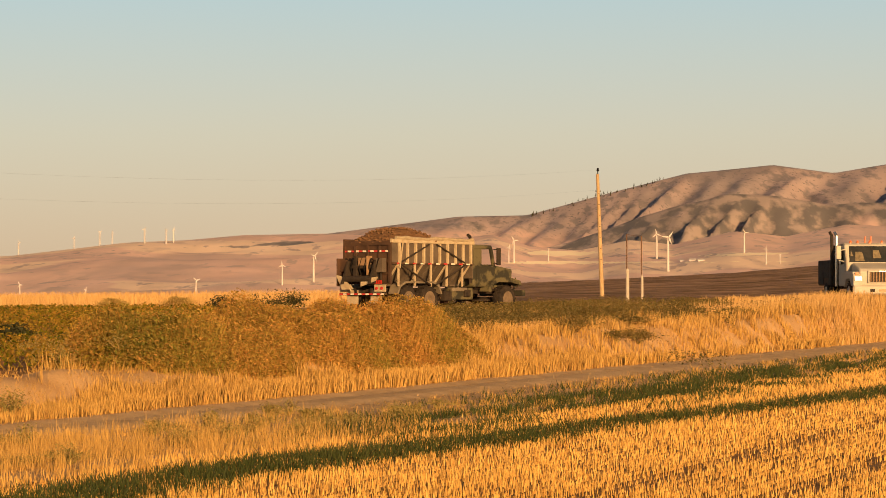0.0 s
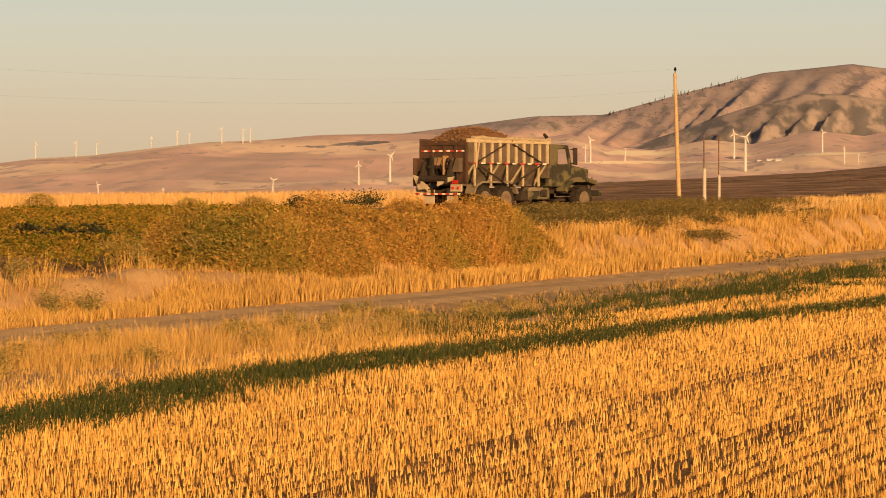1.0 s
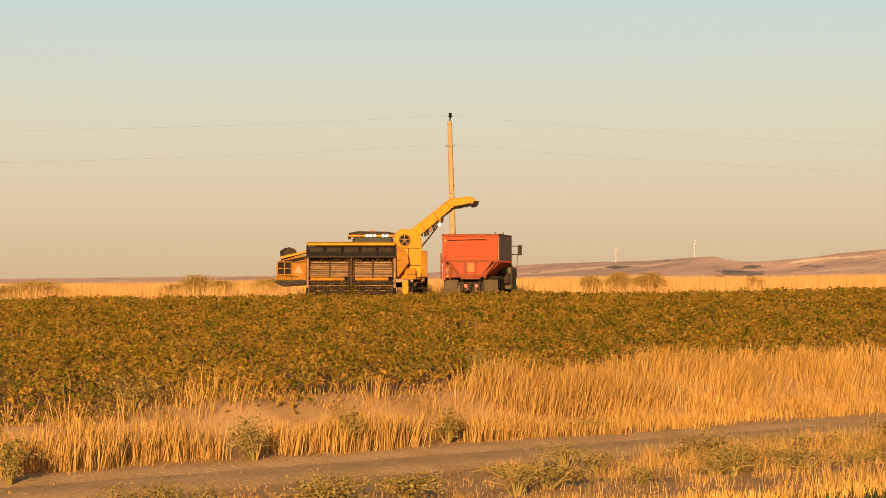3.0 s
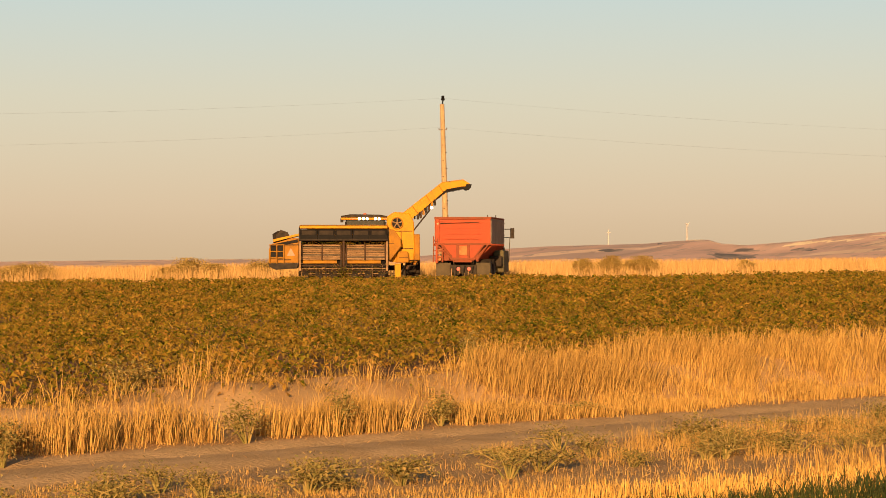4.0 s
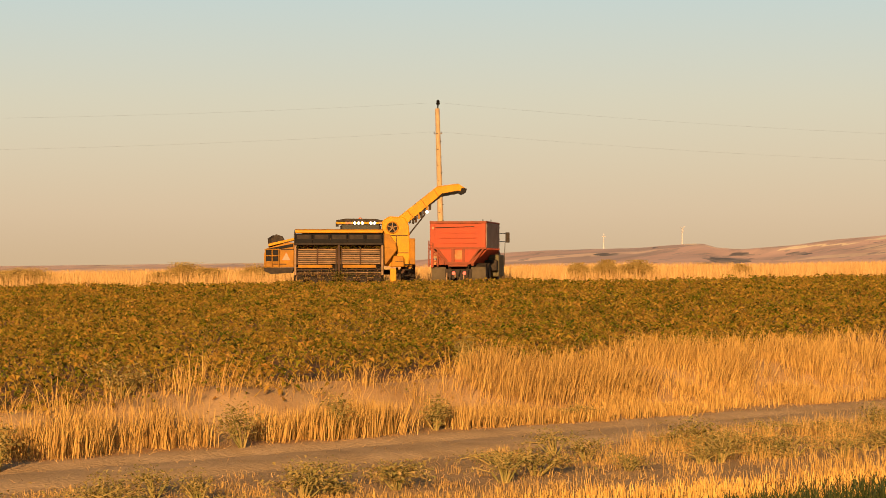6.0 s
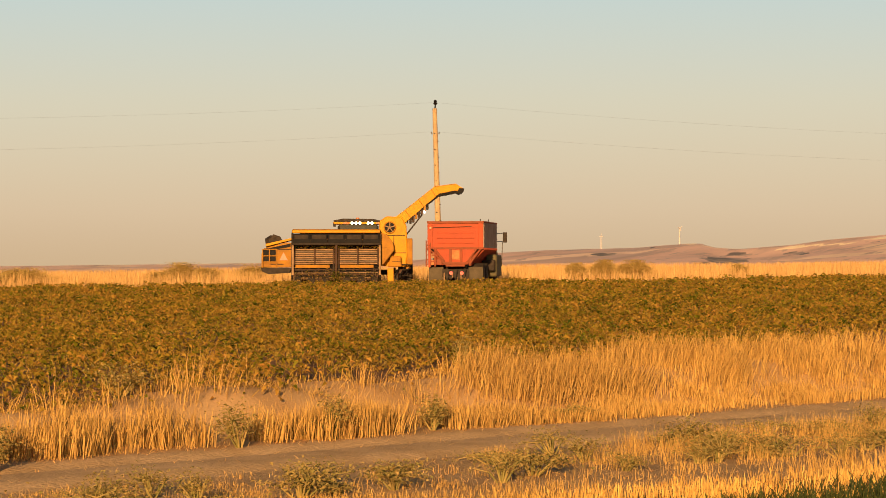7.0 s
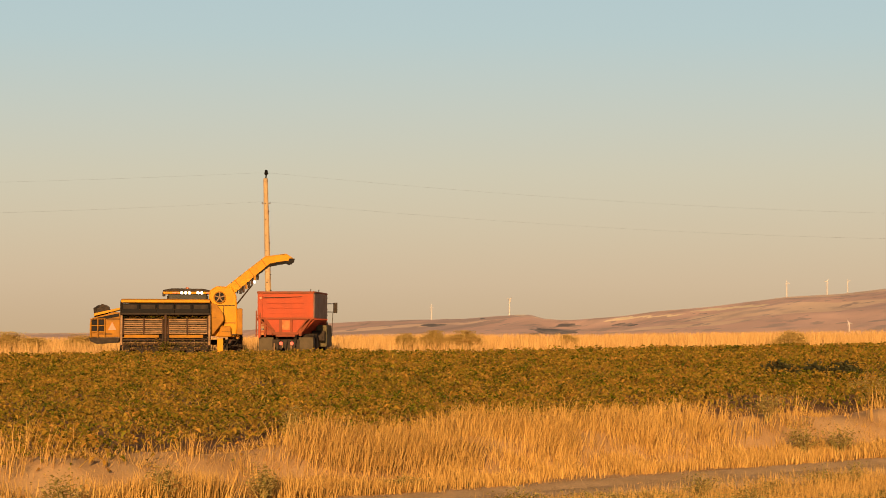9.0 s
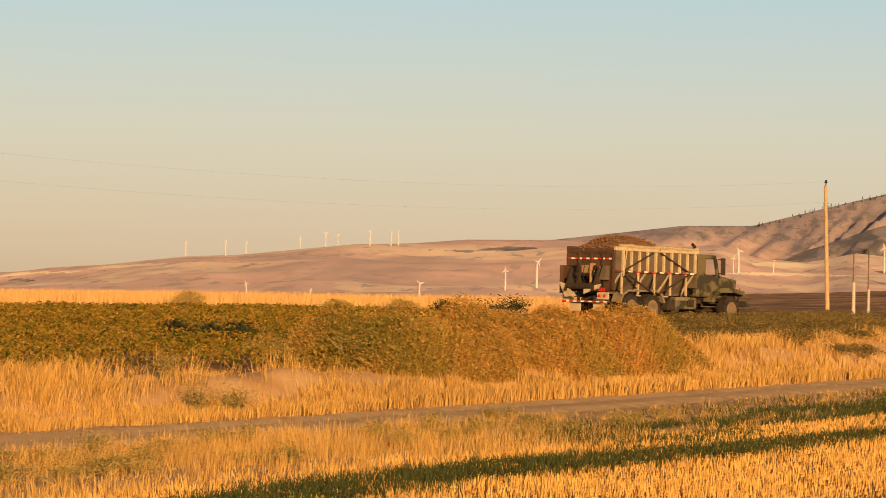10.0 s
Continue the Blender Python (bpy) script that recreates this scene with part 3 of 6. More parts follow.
clump = 0.5 * vnoise(x * 1.6, y * 1.6, 12) + 0.5 * vnoise(x * 7, y * 7, 13)
blades("wheat_stubble", x, y, (0.045 + 0.07 * clump) * rng.uniform(0.6, 1.25, len(x)), 0.0095 * np.maximum(1, np.hypot(x, y) / 24), "straw", "golden cut wheat stubble in drilled rows", 0.22, 0.1, segs=1)

# green regrowth in strips along the stubble's edge
u = rng.uniform(-12, 66, 720000)
v = rng.uniform(-9.6, -1.4, len(u))
x, y = xy_of(u, v)
mid = np.interp(u, [-12, -1, 7, 14, 29, 66], [-6.2, -6.0, -5.8, -6.7, -8.2, -10.5]) + 0.12 * np.sin(u * 0.5)
strip = np.exp(-((v - mid) / 0.42) ** 2) * (1.9 - 1.0 * step(u, 9, 18))
broad = 0.55 * step(u, 7, 15) * np.exp(-((v + 4.5 - 0.012 * u) / 1.35) ** 2)
broad = broad * step(fbm(u * 0.55, v * 1.9, 4, 31), 0.42, 0.6)
keep = in_view(x, y) & thin(x, y, 24, 1.2) & (rng.random(len(u)) < np.maximum(strip * (0.55 + 0.45 * step(vnoise(u * 1.3, v * 3, 33), 0.2, 0.5)), broad))
x, y = x[keep], y[keep]
blades("green_regrowth", x, y, rng.uniform(0.07, 0.18, len(x)), 0.014 * np.maximum(1, np.hypot(x, y) / 28), "green", "dark green volunteer cereal in strips", 0.9, 0.5, segs=1)

# verge between the stubble and the track: loose tufts of unlike height on grey litter
def tufts(n, u0, u1, v0, v1, per, spread, dense):
    """Blades gathered in tufts; dense(u, v, x, y) gives the share of tufts kept. Returns blade x, y, tuft scale and lean."""
    u, v = rng.uniform(u0, u1, n), rng.uniform(v0, v1, n)
    x, y = xy_of(u, v)
    ok = in_view(x, y) & (rng.random(n) < dense(u, v, x, y))
    x, y, u, v = x[ok], y[ok], u[ok], v[ok]
    size, way, tip = rng.uniform(0.55, 1.25, len(x)), rng.normal(0.05, 0.16, len(x)), rng.normal(0, 0.12, len(x))
    k = np.repeat(np.arange(len(x)), rng.integers(per // 2, per * 3 // 2, len(x)))
    r = spread * (0.5 + 0.5 * size[k])
    ox, oy = rng.normal(0, 1, len(k)) * r, rng.normal(0, 1, len(k)) * r
    return x[k] + ox, y[k] + oy, u[k], v[k], size[k], (0.7 * way[k] + 0.7 * ox, 0.7 * tip[k] + 0.7 * oy)


def verge_share(u, v, x, y):
    c = fbm(x * 0.5, y * 0.5, 3, 61)
    return (1 - 0.65 * step(u, 8, 13)) * (0.25 - 0.17 * step(u, 8, 14) + (0.75 - 0.35 * step(u, 8, 14)) * step(c + 0.10 * step(u, 2, 8), 0.40, 0.56)) * step(-v, 1.0, 1.7) * np.minimum(1, (30 / np.hypot(x, y)) ** 1.2)


x, y, u, v, size, blow = tufts(15000, -25, 95, -4.8, -1.05, 22, 0.07, verge_share)
blades("verge_grass", x, y, (0.06 + 0.17 * size * step(u, -6, 5) * (1 - 0.5 * step(u, 12, 18))) * rng.uniform(0.4, 1.2, len(x)), 0.0055 * np.maximum(1, np.hypot(x, y) / 28), "grass", "dry clumped grass along the track", 0.3, 0.4, wind=blow, segs=1)

# flattened straw and litter on the verge
u, v = rng.uniform(-20, 60, 150000), rng.uniform(-4.8, 1.3, 150000)
x, y = xy_of(u, v)
keep = in_view(x, y) & thin(x, y, 24, 1.4) & (rng.random(len(u)) < np.where(v < -1, 0.5, 0.02 + 0.05 * np.exp(-(v / 0.25) ** 2) + 0.35 * (np.abs(v) > 0.98)))
x, y = x[keep], y[keep]
blades("verge_litter", x, y, rng.uniform(0.015, 0.04, len(x)), 0.008 * np.maximum(1, np.hypot(x, y) / 28), "pale_grass", "flattened pale straw litter beside the track", 4.0, 0.2, sink=0.004, segs=1)

# bank above the track: a stand of ripe grass at its foot, taller grass over it, bare washed soil between
def gap(u, at, half):
    return 1 - np.exp(-((u - at) / half) ** 4)


def foot_share(u, v, x, y):
    c = fbm(x * 0.45, y * 0.45, 3, 81)
    s = step(v + 0.3 * (c - 0.5), 1.1, 1.3) * (1 - step(v + 0.8 * (c - 0.5) + 0.25 * (1 - step(u, 0, 2)), 1.9, 2.15))
    s = s * (1 - step(u, 60, 90)) * gap(u, -1.15, 0.33) * gap(u, 1.35, 0.25) * (0.35 + 0.65 * step(c, 0.36, 0.5))
    s = s * (0.2 + 0.8 * step(vnoise(x * 1.5, y * 1.5, 86), 0.25, 0.5))
    return s * (1 - 0.8 * step(u, 36, 44) * (1 - step(u, 56, 66))) * np.minimum(1, (30 / np.hypot(x, y)) ** 1.2)


x, y, u, v, size, blow = tufts(26000, -12, 110, 1.1, 2.4, 24, 0.07, foot_share)
high = 0.17 + 0.17 * (1 - step(u, 0.5, 3.0)) + 0.14 * step(u, 14, 20)
blades("foot_grass", x, y, high * (0.6 + 0.45 * size) * rng.uniform(0.55, 1.15, len(x)), 0.0058 * np.maximum(1, np.hypot(x, y) / 27), "grass", "dense ripe golden grass at the foot of the bank", 0.22, 0.4, wind=blow, segs=2, ear=0.6)


def upper_share(u, v, x, y):
    """Full beyond the first metres of the field's edge, broken by bare soil and the brush."""
    c = fbm(x * 0.4, y * 0.4, 3, 83)
    s = step(v + 0.5 * (c - 0.5), 2.15, 2.4) * (1 - step(v + 1.3 * (c - 0.5), 3.2, 3.8))
    s = s * (0.03 + 0.97 * step(u, 2.6, 3.6)) * (1 - 0.93 * step(u, 10.6, 12.4) * (1 - step(u, 30, 36)))
    s = s * (0.25 + 0.75 * step(c, 0.36, 0.5)) * (0.15 + 0.85 * step(vnoise(x * 1.3, y * 1.3, 87), 0.3, 0.55)) * (1 - 0.75 * step(u, 36, 42) * (1 - step(u, 54, 64)))
    return s * np.minimum(1, (30 / np.hypot(x, y)) ** 1.2)


x, y, u, v, size, blow = tufts(26000, -12, 110, 2.0, 4.2, 24, 0.085, upper_share)
blades("bank_grass", x, y, 0.36 * (0.4 + 0.75 * size) * rng.uniform(0.45, 1.15, len(x)), 0.0052 * np.maximum(1, np.hypot(x, y) / 29), "grass", "tall golden dry grass on top of the field bank", 0.3, 0.5, wind=(blow[0] + 0.05, blow[1]), segs=2, ear=0.4)

# short tufts and flattened stalks over the washed soil
def soil_share(u, v, x, y):
    c = fbm(x * 0.9, y * 0.9, 3, 85)
    return (0.25 + 0.75 * step(c, 0.38, 0.58)) * np.minimum(1, (30 / np.hypot(x, y)) ** 1.2)


x, y, u, v, size, blow = tufts(9000, -12, 70, 1.3, 4.0, 14, 0.11, soil_share)
blades("bank_tufts", x, y, 0.11 * size * rng.uniform(0.3, 1.3, len(x)), 0.006 * np.maximum(1, np.hypot(x, y) / 28), "grass", "short tufts of dry grass on the washed bank", 0.9, 0.4, wind=blow, segs=1)

# grass on the rise beside the track
u = rng.uniform(20, 150, 800000)
v = rng.uniform(3.0, 40, len(u))
x, y = xy_of(u, v)
az = np.degrees(np.arctan2(x, y))
c = fbm(x * 0.18, y * 0.18, 3, 101)
keep = (az > 21.0 + 2.0 * (c - 0.5)) & (az < 36.5) & (np.hypot(x, y) < 125) & thin(x, y, 55, 1.0)
keep &= rng.random(len(u)) < 0.012 + (0.10 + 0.2 * step(az, 24, 27) + 0.67 * step(az, 26, 29)) * step(c + 0.22 * step(az, 27, 30) - 0.15 * step(v, 12, 24), 0.42, 0.60) * step(vnoise(x * 1.3, y * 1.3, 104), 0.2, 0.7) * (1 - (1 - step(az, 28.5, 30.5)) * (1 - step(vnoise(x * 0.42, y * 0.42, 105), 0.5, 0.68)) * 0.85)
keep &= rng.random(len(u)) < step(vnoise(x * 0.33, y * 0.33, 107) + 0.25 * step(az, 29, 31.5), 0.34, 0.62)
x, y, az = x[keep], y[keep], az[keep]
blades("rise_grass", x, y, (0.12 + 0.40 * step(az, 27, 30.5) * (0.35 + 0.9 * vnoise(x * 0.5, y * 0.5, 106))) * rng.uniform(0.4, 1.15, len(x)), 0.014 * np.maximum(1, np.hypot(x, y) / 60), "pale_grass", "pale dry grass on the rise", 0.35, 0.5, wind=(0.08, 0.0))

# separate tufts on the rise
n = 1100
ta, td = rng.uniform(23.5, 31.0, n), rng.uniform(40, 112, n)
u, v = uv_of(td * np.sin(np.radians(ta)), td * np.cos(np.radians(ta)))
ok = (v > 1.4) & (fbm(u * 0.1, v * 0.1, 3, 111) > 0.46)
ta, td = np.repeat(ta[ok], 42), np.repeat(td[ok], 42)
x, y = td * np.sin(np.radians(ta)) + rng.normal(0, 0.2, len(td)), td * np.cos(np.radians(ta)) + rng.normal(0, 0.2, len(td))
blades("grass_tufts", x, y, rng.uniform(0.06, 0.27, len(x)), 0.016 + 0 * x, "pale_grass", "separate pale bunch-grass tufts on the rise", 0.7, 0.5, segs=1)

# taller grass on the shoulder of the track
u, v = rng.uniform(66, 112, 56000), rng.uniform(1.1, 6.5, 56000)
x, y = xy_of(u, v)
az = np.degrees(np.arctan2(x, y))
keep = (az > 28.5) & (az < 36.5)
x, y = x[keep], y[keep]
blades("shoulder_grass", x, y, rng.uniform(0.3, 0.85, len(x)) * (0.3 + 0.9 * vnoise(x * 0.8, y * 0.8, 109)) * (0.55 + 0.45 * step(np.degrees(np.arctan2(x, y)), 30, 32.5)), 0.02 + 0 * x, "pale_grass", "tall pale dry grass on the track's shoulder", 0.35, 0.5, segs=1)

# grass behind the potato field, out to the plateau's edge
n = 170000
a, d = rng.uniform(-12.5, 36, n), rng.uniform(119, 215, n)
x, y = d * np.sin(np.radians(a)), d * np.cos(np.radians(a))
c = fbm(x * 0.08, y * 0.08, 3, 121)
keep = (rng.random(n) < 0.35 + 0.65 * step(c, 0.35, 0.6)) & (a < 21.8 - (d - 119) * 0.02)
x, y, c = x[keep], y[keep], c[keep]
blades("far_grass", x, y, (0.55 + 0.35 * c) * rng.uniform(0.5, 1.2, len(x)), 0.032 + 0 * x, "pale_grass", "belt of tall dry grass behind the crop", 0.4, 0.4, segs=1)

# potato vines: sprawling mounds in rows, thin and bare in places
u = rng.uniform(-45, 110, 3000000)
v = rng.uniform(2.2, 100, len(u))
x, y = xy_of(u, v)
d = np.hypot(x, y)
az = np.degrees(np.arctan2(x, y))
keep = (az > -12) & (az < 21.6 - 3.5 * step(d, 70, 110)) & (y < 110 + 3 * vnoise(x * 0.1, y * 0, 6)) & thin(x, y, 46, 1.15)
edge = np.interp(u, [-45, -1, 2, 5, 12, 18, 30, 110], [1.75, 1.85, 2.6, 3.4, 3.7, 3.4, 3.2, 3.2])
keep &= rng.random(len(u)) < step(v + 1.6 * (fbm(x * 0.45, y * 0.45, 2, 8) - 0.5), edge - 0.2, edge + 0.5)
x, y, u, v, d = x[keep], y[keep], u[keep], v[keep], d[keep]
plant = vnoise(u * 1.75, v * 1.15, 141)
patch = fbm(x * 0.28, y * 0.28, 3, 143)
rows = 0.5 + 0.5 * np.cos(v * math.tau / 0.9)
mound = step(0.62 * plant + 0.25 * rows + 0.8 * (patch - 0.5) + 0.06, 0.31, 0.72)
keep = rng.random(len(x)) < 0.02 + 0.98 * mound
x, y, d, mound, u, v = x[keep], y[keep], d[keep], mound[keep], u[keep], v[keep]
hh = 0.04 + 0.27 * mound * (0.65 + 0.7 * vnoise(x * 0.9, y * 0.9, 145))
z = ground(x, y) + hh * (1 - 0.75 * rng.random(len(x)) ** 1.6)
co, q = leaf_quads(x, y, z, rng.uniform(0.04, 0.10, len(x)) * np.maximum(1, d / 40) ** 0.8, 0.9)
vines = sheet("potato_vines", co, q, [M["potato"]])
tagged(vines, "fading green and yellow potato vines in rows", "crop", kind="stuff")

# yellowing stems among the leaves
pick = rng.random(len(x)) < 0.2
sx, sy = x[pick], y[pick]
blades("potato_stems", sx, sy, (hh[pick] + 0.06) * rng.uniform(0.6, 1.15, len(sx)), 0.012 * np.maximum(1, d[pick] / 36), "vine_stem", "thin yellowing potato stems", 1.9, 0.9)

# tangled brush on the bank: twigs and small leaves
u = rng.uniform(17, 35, 190000)
v = rng.uniform(1.5, 5.2, len(u))
env = step(u, 18.3, 20.2) * (1 - step(u, 32, 35)) * step(v + 0.6 * (fbm(u * 0.7, v * 0.7, 2, 167) - 0.5), 1.9, 2.6) * (1 - step(v, 4.2, 5.2))
x, y = xy_of(u, v)
top = 0.95 * env * (0.12 + 0.75 * fbm(x * 0.5, y * 0.5, 3, 161) + 0.6 * vnoise(x * 1.5, y * 1.5, 165))
keep = (top > 0.15) & (rng.random(len(u)) < 0.8)
x, y, top = x[keep], y[keep], top[keep]
hz = np.sqrt(rng.random(len(x))) * top
co, q = leaf_quads(x, y, ground(x, y) + hz, rng.uniform(0.035, 0.085, len(x)), 0.2)
tagged(sheet("brush_leaves", co, q, [M["brush"]]), "dense rusty brown and olive weed brush on the bank", "brush", kind="stuff")
pick = rng.random(len(x)) < 0.35
blades("brush_stems", x[pick], y[pick], top[pick] * rng.uniform(0.75, 1.12, pick.sum()), 0.012, "brush", "thin reddish weed stems", 0.5, 0.3, segs=1)

# low green weeds round the loaded truck
n = 190000
a, d = rng.uniform(20.5, 30.0, n), rng.uniform(60, 124, n)
x, y = d * np.sin(np.radians(a)), d * np.cos(np.radians(a))
c = fbm(x * 0.25, y * 0.25, 3, 181)
keep = rng.random(n) < step(c - 0.16 * step(a, 25.8, 28.0) + 0.12 * step(d, 64, 80), 0.36, 0.54) * step(vnoise(x * 1.1, y * 1.1, 183), 0.3, 0.75)
x, y, c = x[keep], y[keep], c[keep]
co, q = leaf_quads(x, y, ground(x, y) + rng.uniform(0.02, 0.55, len(x)) * c, rng.uniform(0.05, 0.115, len(x)))
tagged(sheet("low_weeds", co, q, [M["headland_weed"]]), "low olive weeds on the headland", "weeds", kind="stuff")


def shrub(name, x, y, w, h, material, label, category="bush", leaf=0.08, n=700, stems=14, group=""):
    """A bush of crooked stems with many small leaves in an uneven crown."""
    base = thing(name, Matrix.Translation((x, y, g1(x, y) - 0.03)), label, category, group)
    bm = B()
    tips = []
    for k in range(stems):
        a, r = rng.uniform(0, math.tau), rng.uniform(0.15, 1.0)
        tip = Vector((math.cos(a) * r * w * 0.45, math.sin(a) * r * w * 0.45, h * rng.uniform(0.6, 1.0) * (1.05 - 0.4 * r * r)))
        mid = tip * 0.5 + Vector((rng.normal(0, 0.05), rng.normal(0, 0.05), 0.08)) * w
        t = max(0.006, h * 0.012)
        rod(bm, (tip.x * 0.05, tip.y * 0.05, 0), mid, t * 1.5, t, 5)
        rod(bm, mid, tip, t, t * 0.4, 5)
        tips += [(tip, 0.20), (mid.lerp(tip, 0.5), 0.2), (mid, 0.16)]
    part("stem", bm, "weed", base)["kind"] = "stuff"
    idx = rng.integers(0, len(tips), n)
    c = np.array([tuple(tips[i][0]) for i in idx])
    s = np.array([tips[i][1] for i in idx])[:, None]
    p = c + rng.normal(0, 1, (n, 3)) * s * np.array([w * 0.6, w * 0.6, h * 0.55])
    p[:, 2] = np.clip(p[:, 2], 0.02, h * 1.08)
    co, q = leaf_quads(p[:, 0], p[:, 1], p[:, 2], rng.uniform(0.6, 1.3, n) * leaf)
    crown = sheet("foliage", co, q, [M[material]])
    crown.parent = base
    crown["kind"] = "stuff"
    return base


for a, d, w, h in ((-9.6, 128, 3.0, 1.35), (-10.3, 126, 2.0, 1.1), (-6.45, 127, 1.2, 1.0), (-5.9, 130, 2.4, 1.5), (-5.35, 128, 1.4, 1.15), (-4.2, 132, 2.2, 1.35),
                   (3.2, 131, 1.0, 1.2), (3.85, 133, 1.6, 1.4), (4.55, 130, 1.9, 1.25), (7.0, 136, 1.1, 1.0), (12.1, 122, 1.6, 1.2), (15.6, 118, 1.2, 0.9), (17.1, 120, 1.3, 0.9)):
    shrub("sagebrush", *polar(a, d), w * 1.1, h * 0.74, "bush", "olive-yellow sagebrush standing in the dry grass", leaf=0.085, n=8000, group="sagebrush behind the crop")
# the last three are added to stand for shadowed gaps in the vines
for a, d, w, h in ((18.15, 100, 1.5, 0.75), (19.1, 104, 1.6, 0.8), (19.6, 104, 1.9, 1.0), (11.9, 52, 0.75, 0.45), (12.75, 55, 0.7, 0.5), (13.4, 53, 0.85, 0.45)):
    shrub("dark_bush", *polar(a, d), w, h, "dark_bush", "low dark green bush by the field and in shaded vine gaps", leaf=0.12, n=700, group="dark bushes")
for a, d, w, h in ((0.6, 28.3, 0.35, 0.42), (-2.45, 23.6, 0.4, 0.45), (-0.1, 24.8, 0.35, 0.38), (-4.6, 22.6, 0.6, 0.5), (-7.4, 24.5, 0.8, 0.4), (-10.2, 20.6, 0.5, 0.45), (3.2, 26.4, 0.5, 0.22),
                   (-1.0, 18.4, 0.8, 0.25), (2.2, 19.6, 0.85, 0.25), (-3.2, 17.7, 0.6, 0.25), (6.0, 22.5, 0.7, 0.3), (15.8, 40.6, 0.9, 0.6), (16.5, 41.3, 1.2, 0.75), (17.2, 42.2, 1.1, 0.75), (14.4, 40.0, 0.9, 0.55), (13.8, 41.0, 0.7, 0.5), (13.3, 34.0, 0.8, 0.45), (12.4, 33.6, 0.6, 0.5), (11.6, 35.0, 0.7, 0.45)):
    shrub("weed_clump", *polar(a, d), w, h, "weed", "grey-green weed clump in dry grass", "weed", 0.04, 500, 12, "roadside weeds")


for _ in range(95):
    u, v = rng.uniform(-13, 18), rng.uniform(-3.7, -1.45)
    x, y = xy_of(u, v)
    if -12 < math.degrees(math.atan2(x, y)) < 34:
        shrub("weed_clump", x, y, rng.uniform(0.3, 0.85), rng.uniform(0.12, 0.30), "weed", "low grey-green weed clump beside the track", "weed", 0.03, 330, 12, "roadside weeds")


for _ in range(40):
    a, d = rng.uniform(23.5, 31.5), rng.uniform(46, 100)
    x, y = polar(a, d)
    if uv_of(x, y)[1] > 2.0:
        shrub("weed_clump", x, y, rng.uniform(0.8, 2.0), rng.uniform(0.22, 0.5), "headland_weed", "low olive weed clump on the rise", "weed", 0.07, 600, 12, "weeds on the rise")

# ---- poles and lines ----
def pole(az, d, top, lean):
    x, y = polar(az, d)
    z = g1(x, y)
    p = thing("utility_pole", pose(x, y, z, 0, -lean, 0), "tall weathered wooden utility pole with black cap insulator", "utility pole", "poles of the line")
    hgt = top - z
    bm = B()
    lathe(bm, [(-0.3, 0.19), (0, 0.185), (hgt * 0.5, 0.16), (hgt - 0.35, 0.125), (hgt - 0.33, 0.10)], (0, 0, 0), "z", 12)
    part("shaft", bm, "wood", p)
    bm = B()
    rod(bm, (0.0, 0, hgt - 0.45), (0.05, 0, hgt - 0.1), 0.04)
    lathe(bm, [(0, 0.08), (0.08, 0.13), (0.14, 0.07), (0.2, 0.10), (0.27, 0.05)], (0.05, 0, hgt - 0.12), "z", 10)
    part("insulator", bm, "black", p)
    bm = B()
    box(bm, -0.24, 0.24, -0.04, 0.04, hgt - 1.80, hgt - 1.76, 0.008)
    rod(bm, (-0.22, 0, hgt - 1.76), (-0.22, 0, hgt - 1.68), 0.025)
    rod(bm, (0.22, 0, hgt - 1.76), (0.22, 0, hgt - 1.68), 0.025)
    part("bracket", bm, "wire", p)
    for k in range(14):
        bm = B()
        box(bm, 0.10 - 0.2 * (k % 2), 0.20 - 0.2 * (k % 2), -0.20, -0.14, 2.6 + 0.45 * k, 2.63 + 0.45 * k)
        part("step_bolt", bm, "dark_steel", p)
    return Vector((x - math.sin(radians(lean)) * hgt, y, z + hgt))


top_b = pole(0.05, 140.0, 10.8, 1.6)
top_a = pole(26.95, 202.0, 12.0, 2.3)
top_c = Vector((top_b.x * 2 - top_a.x, top_b.y * 2 - top_a.y, 10.5))


def cable(a, b, sag, drop):
    cu = bpy.data.curves.new("power_line", "CURVE")
    cu.dimensions, cu.bevel_depth, cu.bevel_resolution = "3D", 0.0024, 1
    s = cu.splines.new("POLY")
    s.points.add(40)
    for k in range(41):
        t = k / 40
        p = a.lerp(b, t)
        s.points[k].co = (p.x, p.y, p.z - drop - 4 * sag * t * (1 - t), 1)
    ob = new("power_line", cu)
    cu.materials.append(M["wire"])
    return tagged(ob, "thin grey power line sagging between poles", "power line", "power lines")


for drop in (0.0, 1.66):
    cable(top_b, top_a, 1.8, drop)
    cable(top_b, top_c, 1.85, drop)

for az, d, hgt, r in ((27.54, 128.0, 1.9, 0.095), (27.88, 134.0, 1.6, 0.075)):
    x, y = polar(az, d)
    z = g1(x, y)
    p = thing("marker_post", Matrix.Translation((x, y, z - 0.1)), "pale stout post with a thin brown steel pipe rising from it", "post", "posts by the pole")
    bm = B()
    lathe(bm, [(0, r), (hgt, r * 0.94), (hgt + 0.04, r * 0.7)], (0, 0, 0), "z", 12)
    part("post", bm, "concrete", p)
    bm = B()
    rod(bm, (-0.04, 0, hgt), (-0.04, 0, 3.75), 0.034, n=8)
    part("pipe", bm, "pipe", p)
x0, y0 = polar(27.54, 128.0)
x1, y1 = polar(27.88, 134.0)
bm = B()
rod(bm, (x0 - 0.04, y0, g1(x0, y0) + 3.62), (x1 - 0.04, y1, g1(x1, y1) + 3.62), 0.011, n=6)
tagged(link("cross_bar", bm, M["pipe"]), "thin brown steel bar between two pipes", "bar")


